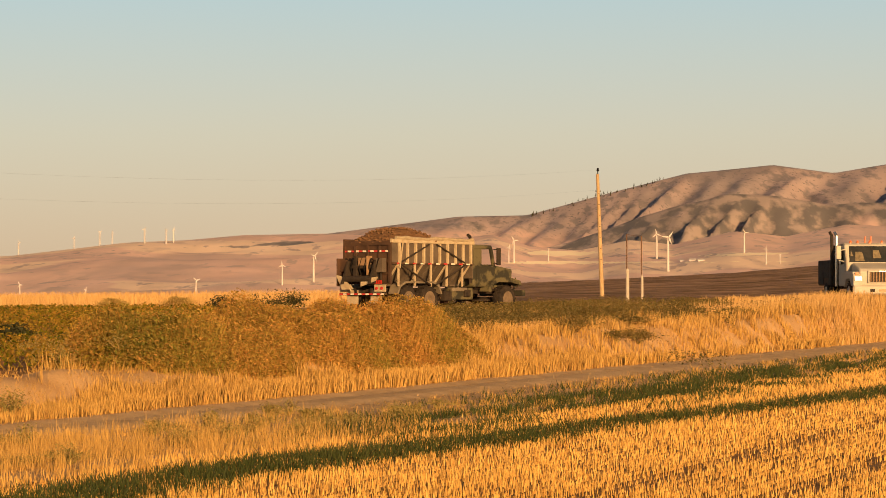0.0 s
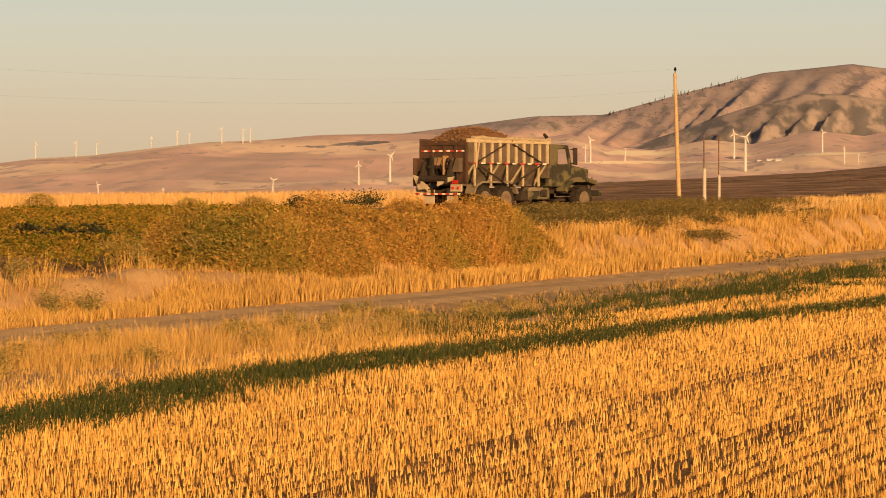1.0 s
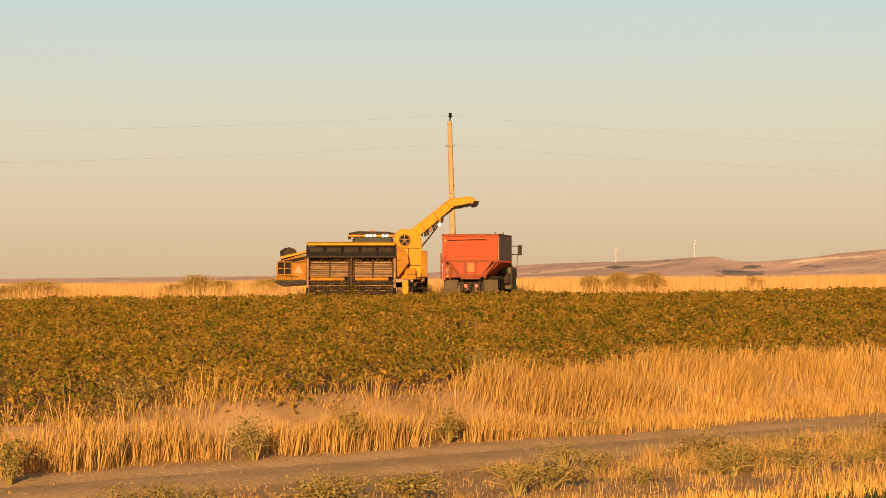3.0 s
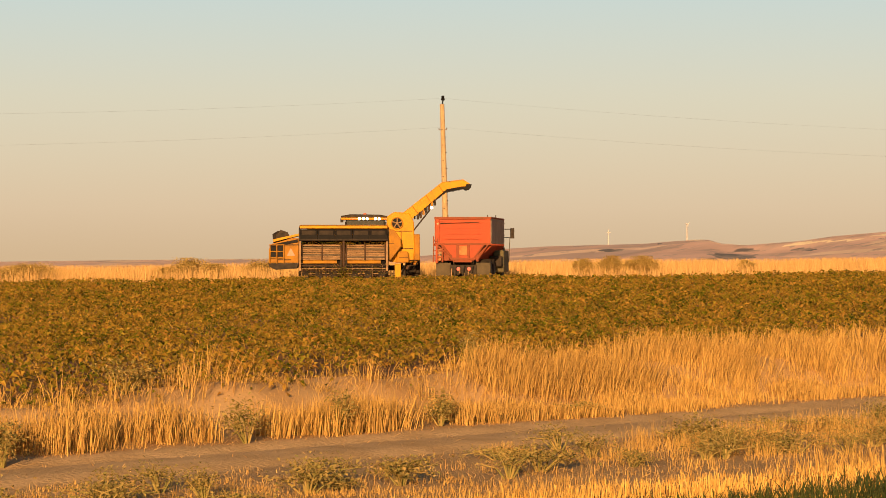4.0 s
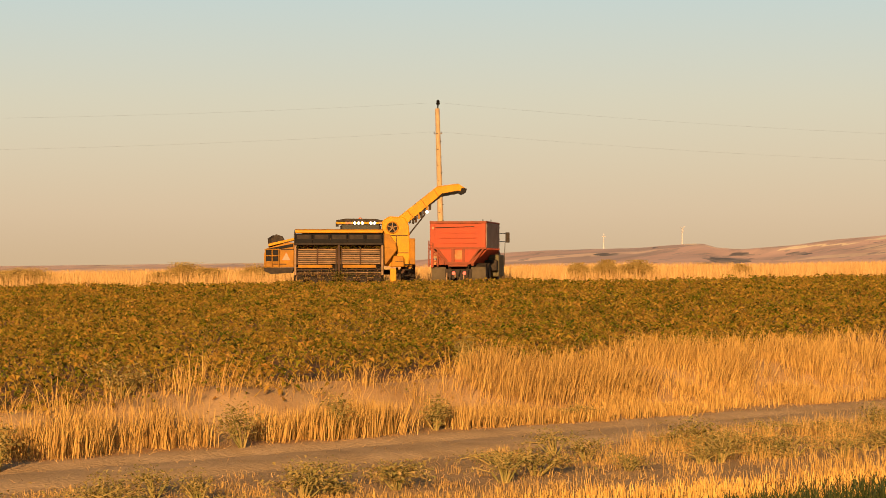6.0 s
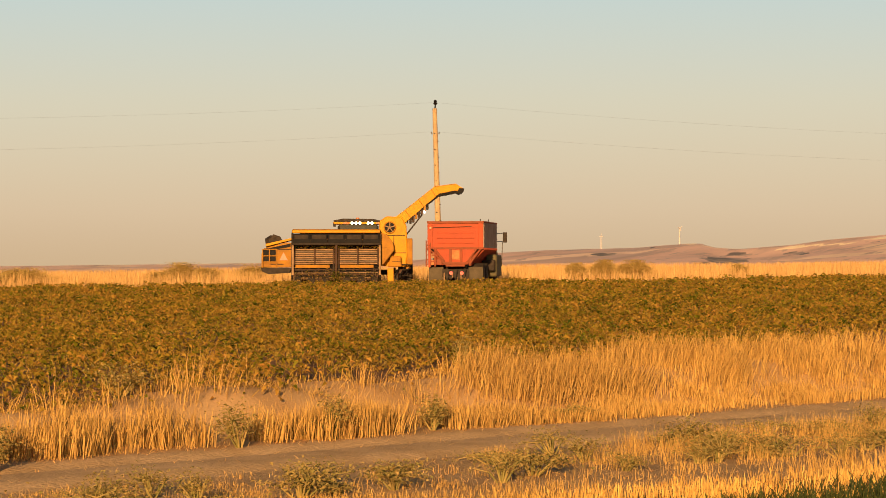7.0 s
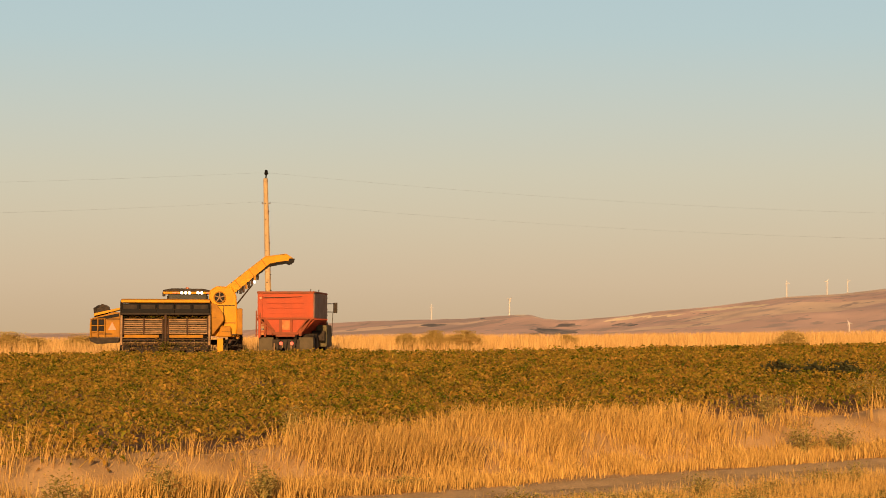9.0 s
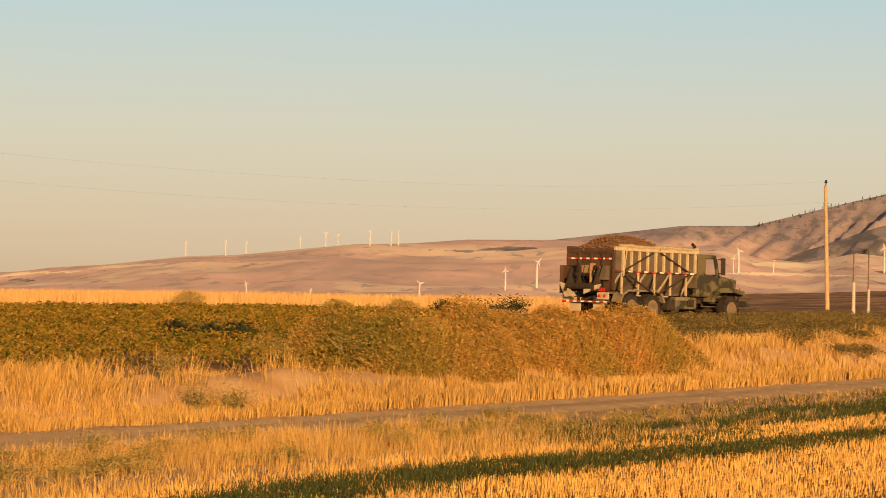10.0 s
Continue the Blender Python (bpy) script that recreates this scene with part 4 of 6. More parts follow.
# ---- wind turbines ----
def turbine(az, hub_el, base_el, spin, yaw):
    x, y, z, d = hill_at(az, base_el)
    hub = EYE.z + d * math.tan(radians(hub_el)) - z
    t = thing("wind_turbine", pose(x, y, z - 1, 0, 0, yaw), "white three-bladed wind turbine on the dry hills", "wind turbine", "wind farm")
    bm = B()
    lathe(bm, [(0, hub * 0.046), (hub * 0.6, hub * 0.038), (hub + 0.6, hub * 0.028)], (0, 0, 0), "z", 12)
    part("tower", bm, "hazed_white", t)
    bm = B()
    box(bm, -hub * 0.025, hub * 0.025, -hub * 0.07, hub * 0.06, hub + 0.4, hub + 0.4 + hub * 0.055, hub * 0.008)
    part("nacelle", bm, "hazed_white", t)
    c = Vector((0, -hub * 0.085, hub + 0.4 + hub * 0.027))
    bm = B()
    lathe(bm, [(-hub * 0.02, hub * 0.012), (0, hub * 0.024), (hub * 0.02, hub * 0.024)], tuple(c), "y", 10)
    part("rotor_hub", bm, "hazed_white", t)
    for k in range(3):
        a = radians(spin + 120 * k)
        w = Vector((math.sin(a), 0, math.cos(a)))
        s = Vector((math.cos(a), 0, -math.sin(a)))
        bm = B()
        L = hub * 0.22
        ring = []
        for f, cw in ((0.02, 0.012), (0.18, 0.028), (0.6, 0.018), (1.0, 0.004)):
            p = c + w * L * f
            ring.append([bm.verts.new(p + s * hub * cw), bm.verts.new(p + Vector((0, -hub * 0.006, 0))), bm.verts.new(p - s * hub * cw), bm.verts.new(p + Vector((0, hub * 0.006, 0)))])
        for q0, q1 in zip(ring, ring[1:]):
            for i in range(4):
                bm.faces.new((q0[i], q0[(i + 1) % 4], q1[(i + 1) % 4], q1[i]))
        bm.faces.new(ring[-1])
        bm.faces.new(ring[0][::-1])
        part("blade", bm, "hazed_white", t)


for k, (a, h, b) in enumerate(((3.81, 0.61, 0.30), (5.63, 0.78, 0.43), (13.47, 0.25, -0.16), (14.96, 0.15, -0.16), (17.5, 0.35, -0.2), (19.5, 0.71, 0.23), (20.23, 0.92, 0.30),
                               (24.9, 1.28, 0.76), (24.78, 1.12, 0.76), (25.7, 1.07, 0.78), (28.22, 1.42, 0.85), (28.48, 1.34, 0.55), (30.24, 1.45, 0.98), (30.74, 1.08, 0.71), (31.06, 0.94, 0.72),
                               (12.05, 1.17, 0.84), (12.97, 1.2, 0.88), (13.44, 1.21, 0.93), (14.7, 1.33, 1.08), (15.29, 1.46, 1.15), (15.57, 1.45, 1.18), (16.32, 1.53, 1.2), (16.81, 1.51, 1.2), (16.98, 1.53, 1.22))):
    turbine(a, h, b, (47 * k) % 120, -a + 25 * math.sin(k * 2.3) + 15)

# conifers on the mountain's shoulder
for k in range(44):
    a = 25.3 + 3.1 * rng.random() ** 1.3
    e = float(np.interp(a, PEAKS[:, 0], PEAKS[:, 1])) - rng.uniform(0.0, 0.09)
    x, y, z, d = hill_at(a, e)
    t = thing("conifer", Matrix.Translation((x, y, z - 0.5)), "small dark conifer on the ridge", "tree", "conifers on the ridge")
    bm = B()
    rod(bm, (0, 0, 0), (0, 0, 3), 0.35, 0.2, 6)
    part("trunk", bm, "pipe", t)
    bm = B()
    s = rng.uniform(0.5, 1.1)
    for f in range(26):
        zz, aa = 1.2 + 5.5 * s * f / 26, rng.uniform(0, math.tau)
        r = (2.0 * (1 - f / 27) + 0.2) * s
        c = Vector((0, 0, zz))
        w = Vector((math.cos(aa), math.sin(aa), -0.2)) * r
        sd = Vector((-math.sin(aa), math.cos(aa), 0)) * r * 0.35
        vs = [bm.verts.new(c + Vector((0, 0, 0.9))), bm.verts.new(c + w * 0.6 + sd), bm.verts.new(c + w), bm.verts.new(c + w * 0.6 - sd)]
        bm.faces.new(vs)
    part("crown", bm, "needle", t)

# far farmstead
for k, (a, e, w, h, mm) in enumerate(((29.05, 0.80, 6, 3, "hazed_white"), (29.25, 0.80, 6, 3, "hazed_white"), (28.8, 0.79, 4, 2.5, "hazed_white"))):
    x, y, z, d = hill_at(a, e)
    t = thing("farm_shed", pose(x, y, z - 1, 0, 0, -a), "pale farm shed far out on the plain", "shed", "far farm sheds")
    bm = B()
    box(bm, -w / 2, w / 2, -3, 3, 0, h * 0.6)
    part("wall", bm, mm, t)
    bm = B()
    prism(bm, [(-3.3, h * 0.6), (3.3, h * 0.6), (0, h)], -w / 2 - 0.5, w / 2 + 0.5, "x")
    part("roof", bm, "hazed_white", t, "pale metal roof")

# ---- loaded army truck with potato box ----
def army_truck(m):
    t = thing("army_truck", m, "olive camouflage six-wheeled truck with a slatted box heaped with potatoes", "truck")
    W, L = 1.25, 5.6  # half width, length of the box; y = 0 at the tailgate, y forward
    # chassis
    for s in (-1, 1):
        bm = B()
        box(bm, s * 0.42 - 0.07, s * 0.42 + 0.07, -0.2, 9.3, 0.85, 1.08, 0.015)
        part("frame_rail", bm, "dark_steel", t)
    for y in (0.3, 2.6, 4.6):
        bm = B()
        box(bm, -0.42, 0.42, y, y + 0.12, 0.85, 1.05)
        part("cross_member", bm, "dark_steel", t)
    for y in (1.25, 2.65, 7.15):
        for s in (-1, 1):
            wheel(t, s * 1.02, y, 0.60, 0.42, "tan_dust")
        bm = B()
        rod(bm, (-0.9, y, 0.6), (0.9, y, 0.6), 0.11)
        part("axle", bm, "dark_steel", t)
    for s in (-1, 1):
        bm = B()
        pts = [(0.45, 0.85), (0.62, 1.2), (1.0, 1.36), (2.9, 1.36), (3.28, 1.2), (3.45, 0.85), (3.37, 0.83), (3.2, 1.13), (2.87, 1.28), (1.03, 1.28), (0.7, 1.13), (0.53, 0.83)]
        prism(bm, pts, s * 0.78, s * 1.27, "x")
        part("mudguard", bm, "guard", t)
        bm = B()
        box(bm, s * 0.62 - 0.28, s * 0.62 + 0.30, -0.16, -0.12, 0.42, 1.0, 0.01)
        part("mud_flap", bm, "cream", t, "pale mud flap")
    for x0, y0, z0, w, l, h, mt in ((0.85, 3.65, 0.55, 0.4, 0.5, 0.4, "dark_steel"), (0.95, 4.2, 0.95, 0.3, 1.0, 0.16, "guard"), (0.7, 4.0, 0.45, 0.24, 0.3, 0.3, "brown"), (0.8, 5.0, 0.72, 0.5, 0.4, 0.3, "dark_steel"), (0.3, 3.4, 0.6, 0.3, 1.8, 0.25, "dark_steel")):
        bm = B()
        box(bm, x0, x0 + w, y0, y0 + l, z0, z0 + h, 0.02)
        part("chassis_box", bm, mt, t)
    for k in range(5):
        bm = B()
        rod(bm, (1.0, 3.6 + 0.35 * k, 0.62 + 0.06 * (k % 2)), (1.12, 3.95 + 0.35 * k, 1.12 - 0.05 * (k % 3)), 0.026, n=6)
        part("air_line", bm, "black", t)
    # hopper: upright upper boards over sloping lower sides
    bm = B()
    for s in (-1, 1):
        prism(bm, [(s * W, 2.12), (s * W, 2.98), (s * (W - 0.05), 2.98), (s * (W - 0.05), 2.14), (s * 0.42, 1.22), (s * 0.48, 1.2)][::s], 0.12, L, "y")
    box(bm, -W, W, L - 0.05, L, 1.5, 3.0)
    box(bm, -0.5, 0.5, 0.12, L, 1.16, 1.24)
    part("hopper", bm, "hopper", t, "grey-brown sloping hopper sides")
    bm = B()
    box(bm, -W, W, 0.06, 0.12, 1.25, 3.02, 0.01)
    tg = part("tailgate", bm, "brown", t, "brown steel tailgate")
    for zz in (1.7, 2.2, 2.88):
        bm = B()
        box(bm, -W - 0.01, W + 0.01, 0.0, 0.06, zz - 0.05, zz + 0.05)
        part("tailgate_rail", bm, "brown", tg)
    for xx in (-1.2, -0.6, 0.05, 0.65, 1.2):
        bm = B()
        box(bm, xx - 0.05, xx + 0.05, -0.014, 0.056, 1.3, 2.82)
        part("tailgate_stile", bm, "brown", tg)
    for s in (-1, 1):
        bm = B()
        box(bm, s * W - 0.07, s * W + 0.07, 0.05, L + 0.05, 2.93, 3.10, 0.02)
        part("top_rail", bm, "cream" if s > 0 else "brown", t, "cream top rail" if s > 0 else "brown top rail")
        if s > 0:
            bm = B()
            lathe(bm, [(0.35 + 0.2 * k, 0.06 + 0.035 * rng.random()) for k in range(27)], (W + 0.02, 0, 3.12), "y", 8)
            for q in bm.verts:
                q.co.z += 0.02 * math.sin(q.co.y * 2.3) + 0.012 * math.sin(q.co.y * 7.1)
            part("rolled_tarp", bm, "tarp", t, "tan rolled canvas tarp")
            bm = B()
            rod(bm, (W + 0.09, 0.75, 3.1), (W + 0.11, 0.5, 1.9), 0.035, n=6)
            part("tarp_strap", bm, "tarp", t)
        for k in range(10):
            y = 0.55 + k * (L - 0.75) / 9
            bm = B()
            box(bm, s * W - 0.01 if s > 0 else s * W - 0.10, s * W + 0.10 if s > 0 else s * W + 0.01, y - 0.042, y + 0.042, 2.10, 2.93, 0.008)
            part("stake", bm, "cream", t, "cream steel stake")
            if k % 2 == 0:
                bm = B()
                box(bm, s * 1.24 - 0.03, s * 1.24 + 0.03, y - 0.04, y + 0.04, 1.15, 2.12)
                part("side_strut", bm, "cream", t)
            bm = B()
            prism(bm, [(s * 1.26, 2.1), (s * 1.16, 2.1), (s * 0.46, 1.2), (s * 0.56, 1.2)], y - 0.05, y + 0.05, "y")
            # every third rib is cream: the lit face is put into its colour
            part("rib", bm, "hopper" if k % 3 else "cream", t)
        bm = B()
        box(bm, s * 1.25 - 0.04, s * 1.25 + 0.04, 0.1, L, 2.06, 2.13)
        part("waist_rail", bm, "brown", t)
        for k in range(10):
            bm = B()
            box(bm, s * 1.295 - 0.006, s * 1.295 + 0.006, 0.4 + k * 0.52, 0.66 + k * 0.52, 2.065, 2.125)
            part("reflector_strip", bm, "tape" if k % 2 else "red_tape", t)
        for (ya, za), (yb, zb) in (((0.6, 2.15), (2.5, 2.9)), ((4.9, 2.15), (3.0, 2.9)), ((0.6, 2.05), (2.6, 1.2)), ((4.9, 2.05), (2.9, 1.2))):
            bm = B()
            rod(bm, (s * 1.36, ya, za), (s * 1.33, yb, zb), 0.035, n=6)
            part("brace", bm, "dark_steel", t)
    # tail conveyor and gear
    for s in (-1, 1):
        bm = B()
        prism(bm, [(-0.75, 1.25), (-0.05, 1.3), (-0.05, 2.15), (-0.35, 2.2)], s * 0.72 - 0.04, s * 0.72 + 0.04, "x")
        part("conveyor_side", bm, "dark_steel", t)
        bm = B()
        rod(bm, (s * 0.85, -0.1, 1.2), (s * 0.95, -0.25, 2.2), 0.05)
        part("hydraulic_ram", bm, "dark_steel", t)
        bm = B()
        prism(bm, [(-1.12, 1.62), (-0.86, 1.56), (-0.2, 1.04), (-0.8, 1.0)] if s < 0 else [(0.2, 1.44), (1.1, 1.54), (0.95, 1.36), (0.2, 1.14)], -0.62, -0.56, "y")
        part("chute", bm, "cream", t, "pale folded spout plate")
    bm = B()
    rod(bm, (-0.7, -0.55, 1.45), (0.7, -0.55, 1.45), 0.13, n=12)
    rod(bm, (-0.7, -0.2, 1.95), (0.7, -0.2, 1.95), 0.1, n=12)
    part("roller", bm, "dark_steel", t)
    for x0, x1, y0, z0, z1, mt in ((-1.15, -0.78, -0.35, 1.75, 2.25, "brown"), (0.72, 1.1, -0.3, 1.72, 2.3, "hopper"), (-0.2, 0.25, -0.32, 2.0, 2.32, "web"), (-0.5, -0.28, -0.28, 1.55, 2.4, "dark_steel"), (-1.2, -1.12, -0.5, 1.15, 2.3, "brown"), (0.3, 0.36, -0.4, 1.6, 2.4, "web")):
        bm = B()
        box(bm, x0, x1, y0, -0.06, z0, z1, 0.015)
        part("gear_box", bm, mt, t)
    for xx in (-0.95, -0.75, -0.55, -0.1, 0.15, 0.4, 0.8):
        bm = B()
        pts = [Vector((xx, -0.1, 1.4)), Vector((xx - 0.05, -0.3, 1.9)), Vector((xx + 0.1, -0.3, 2.3)), Vector((xx + 0.25, -0.1, 2.1))]
        for p, q in zip(pts, pts[1:]):
            rod(bm, p, q, 0.03, n=6)
        part("hose", bm, "black", t)
    for k in range(12):
        bm = B()
        box(bm, -1.2 + 0.2 * k, -1.02 + 0.2 * k, -0.006, 0.0, 2.56, 2.63)
        part("reflector_strip", bm, "tape" if k % 2 else "red_tape", t)
    bm = B()
    box(bm, -1.22, 1.22, -0.3, -0.16, 0.78, 0.88, 0.01)
    part("bumper", bm, "dark_steel", t)
    for k in range(12):
        bm = B()
        box(bm, -1.2 + 0.2 * k, -1.02 + 0.2 * k, -0.308, -0.3, 0.80, 0.86)
        part("reflector_strip", bm, "tape" if k % 2 else "red_tape", t)
    for s in (-1, 1):
        bm = B()
        box(bm, s * 0.92 - 0.3, s * 0.92 + 0.3, -0.28, -0.2, 0.92, 1.22, 0.02)
        part("lamp_panel", bm, "cream", t, "cream tail lamp panel")
        bm = B()
        lathe(bm, [(-0.04, 0.06), (0, 0.07)], (s * 0.92 - 0.15, -0.28, 1.07), "y", 10)
        lathe(bm, [(-0.04, 0.06), (0, 0.07)], (s * 0.92 + 0.12, -0.28, 1.07), "y", 10)
        part("tail_lamp", bm, "red_tape", t, "red tail lamp")
    # writing too small to read, as plain bars
    for k in range(4):
        bm = B()
        box(bm, 0.62 + k * 0.12, 0.71 + k * 0.12, -0.315, -0.305, 1.25, 1.40)
        part("marking_bar", bm, "red_tape", t)
    # heap of potatoes
    bm = B()
    nx, ny = 18, 36
    grid = [[None] * (ny + 1) for _ in range(nx + 1)]
    for i in range(nx + 1):
        for j in range(ny + 1):
            xx, yy = -1.2 + 2.4 * i / nx, 0.15 + (L - 0.3) * j / ny
            hgt = (0.52 * math.exp(-((yy - 1.9) / 1.4) ** 2) + 0.12) * min(1.0, (yy - 0.1) / 0.8)
            grid[i][j] = bm.verts.new((xx, yy, 2.9 + hgt * (1 - (xx / 1.3) ** 4) + 0.05 * rng.random()))
    for i in range(nx):
        for j in range(ny):
            bm.faces.new((grid[i][j], grid[i + 1][j], grid[i + 1][j + 1], grid[i][j + 1]))
    for k in range(900):
        i, j = rng.integers(0, nx + 1), rng.integers(0, ny + 1)
        c = grid[i][j].co + Vector((rng.normal(0, 0.05), rng.normal(0, 0.05), 0.02))
        r = rng.uniform(0.045, 0.075)
        vs = [bm.verts.new(c + Vector(o) * r * rng.uniform(0.8, 1.3)) for o in ((1, 0, 0), (-1, 0, 0), (0, 1, 0), (0, -1, 0), (0, 0, 0.8), (0, 0, -0.8))]
        for f in ((0, 2, 4), (2, 1, 4), (1, 3, 4), (3, 0, 4), (2, 0, 5), (1, 2, 5), (3, 1, 5), (0, 3, 5)):
            bm.faces.new([vs[a] for a in f])
    heap = link("potato_heap", bm, M["potatoes"])
    heap.matrix_world = m
    tagged(heap, "heap of earthy brown potatoes filling the truck box", "potatoes", kind="stuff")
    # cab, long bonnet, fenders
    bm = B()
    prism(bm, [(5.75, 1.15), (6.9, 1.15), (6.95, 1.75), (6.93, 1.83), (5.76, 1.83)], -1.0, 1.0, "x", 0.03)
    part("cab", bm, "olive", t)
    bm = B()
    prism(bm, [(5.78, 2.36), (6.80, 2.36), (6.76, 2.48), (5.8, 2.5)], -1.0, 1.0, "x", 0.03)
    part("cab_roof", bm, "olive", t)
    for s in (-1, 1):
        bm = B()
        box(bm, s * 0.95 - 0.05, s * 0.95 + 0.05, 5.77, 6.2, 1.82, 2.37)
        part("rear_pillar", bm, "olive", t)
        bm = B()
        prism(bm, [(6.82, 1.82), (6.94, 1.82), (6.79, 2.37), (6.68, 2.37)], s * 0.95 - 0.05, s * 0.95 + 0.05, "x")
        part("front_pillar", bm, "olive", t)
    for s in (-1, 1):
        bm = B()
        box(bm, s * 1.01 - 0.01, s * 1.01 + 0.01, 5.92, 6.85, 1.2, 1.78, 0.005)
        part("door", bm, "olive", t)
        bm = B()
        box(bm, s * 1.25 - 0.02, s * 1.25 + 0.02, 6.75, 6.98, 1.85, 2.4, 0.01)
        rod(bm, (s * 1.0, 6.85, 1.9), (s * 1.25, 6.85, 1.9), 0.02, n=6)
        rod(bm, (s * 1.0, 6.85, 2.35), (s * 1.25, 6.85, 2.35), 0.02, n=6)
        part("mirror", bm, "dark_steel", t)
        bm = B()
        prism(bm, [(6.35, 0.95), (6.5, 1.3), (6.85, 1.45), (7.55, 1.45), (8.1, 1.35), (8.15, 1.2), (7.6, 1.3), (6.9, 1.3), (6.6, 1.2), (6.5, 0.92)], s * 0.72, s * 1.22, "x")
        part("fender", bm, "olive", t)
        bm = B()
        lathe(bm, [(0, 0.12), (0.1, 0.11)], (s * 0.85, 8.15, 1.25), "y", 12)
        part("headlamp", bm, "chrome", t)
        bm = B()
        box(bm, s * 1.0 - 0.2, s * 1.0 + 0.2, 4.2, 5.7, 0.6, 1.1, 0.03)
        part("fuel_tank", bm, "olive", t)
        bm = B()
        box(bm, s * 1.05 - 0.15, s * 1.05 + 0.15, 5.8, 6.4, 0.55, 0.6)
        part("step", bm, "dark_steel", t)
    bm = B()
    rod(bm, (0, 6.9, 1.82), (0, 6.74, 2.38), 0.03, n=6)
    part("windscreen_post", bm, "olive", t)
    bm = B()
    prism(bm, [(6.95, 1.1), (8.15, 1.1), (8.2, 1.72), (6.95, 1.88)], -0.7, 0.7, "x", 0.05)
    part("bonnet", bm, "olive", t)
    bm = B()
    box(bm, -1.2, 1.2, 8.25, 8.4, 0.75, 1.0, 0.02)
    for s in (-1, 1):
        rod(bm, (s * 0.6, 8.35, 0.95), (s * 0.75, 8.3, 1.45), 0.03, n=6)
    part("front_bumper", bm, "olive", t)
    bm = B()
    rod(bm, (1.05, 5.68, 1.3), (1.05, 5.68, 3.25), 0.07)
    rod(bm, (1.05, 5.68, 3.25), (1.05, 5.5, 3.36), 0.07)
    part("exhaust_stack", bm, "dark_steel", t, "dark exhaust stack with a bent tip")
    # long-nosed front: cab and bonnet stand further ahead of the box
    for ob in t.children:
        ys = [q.co.y for q in ob.data.vertices]
        if min(ys) > 5.62:
            if ob.name.startswith(("wheel", "axle")):
                ob.location.y += 1.0
            else:
                for q in ob.data.vertices:
                    q.co.y = 5.95 + (q.co.y - 5.75) * 1.34
                    q.co.z = max(q.co.z, 1.15 + (q.co.z - 1.15) * 1.34) if q.co.z > 1.15 else q.co.z
        elif ob.name.startswith(("wheel", "axle")) and max(ys) > 6.5:
            ob.location.y += 1.0
    return t


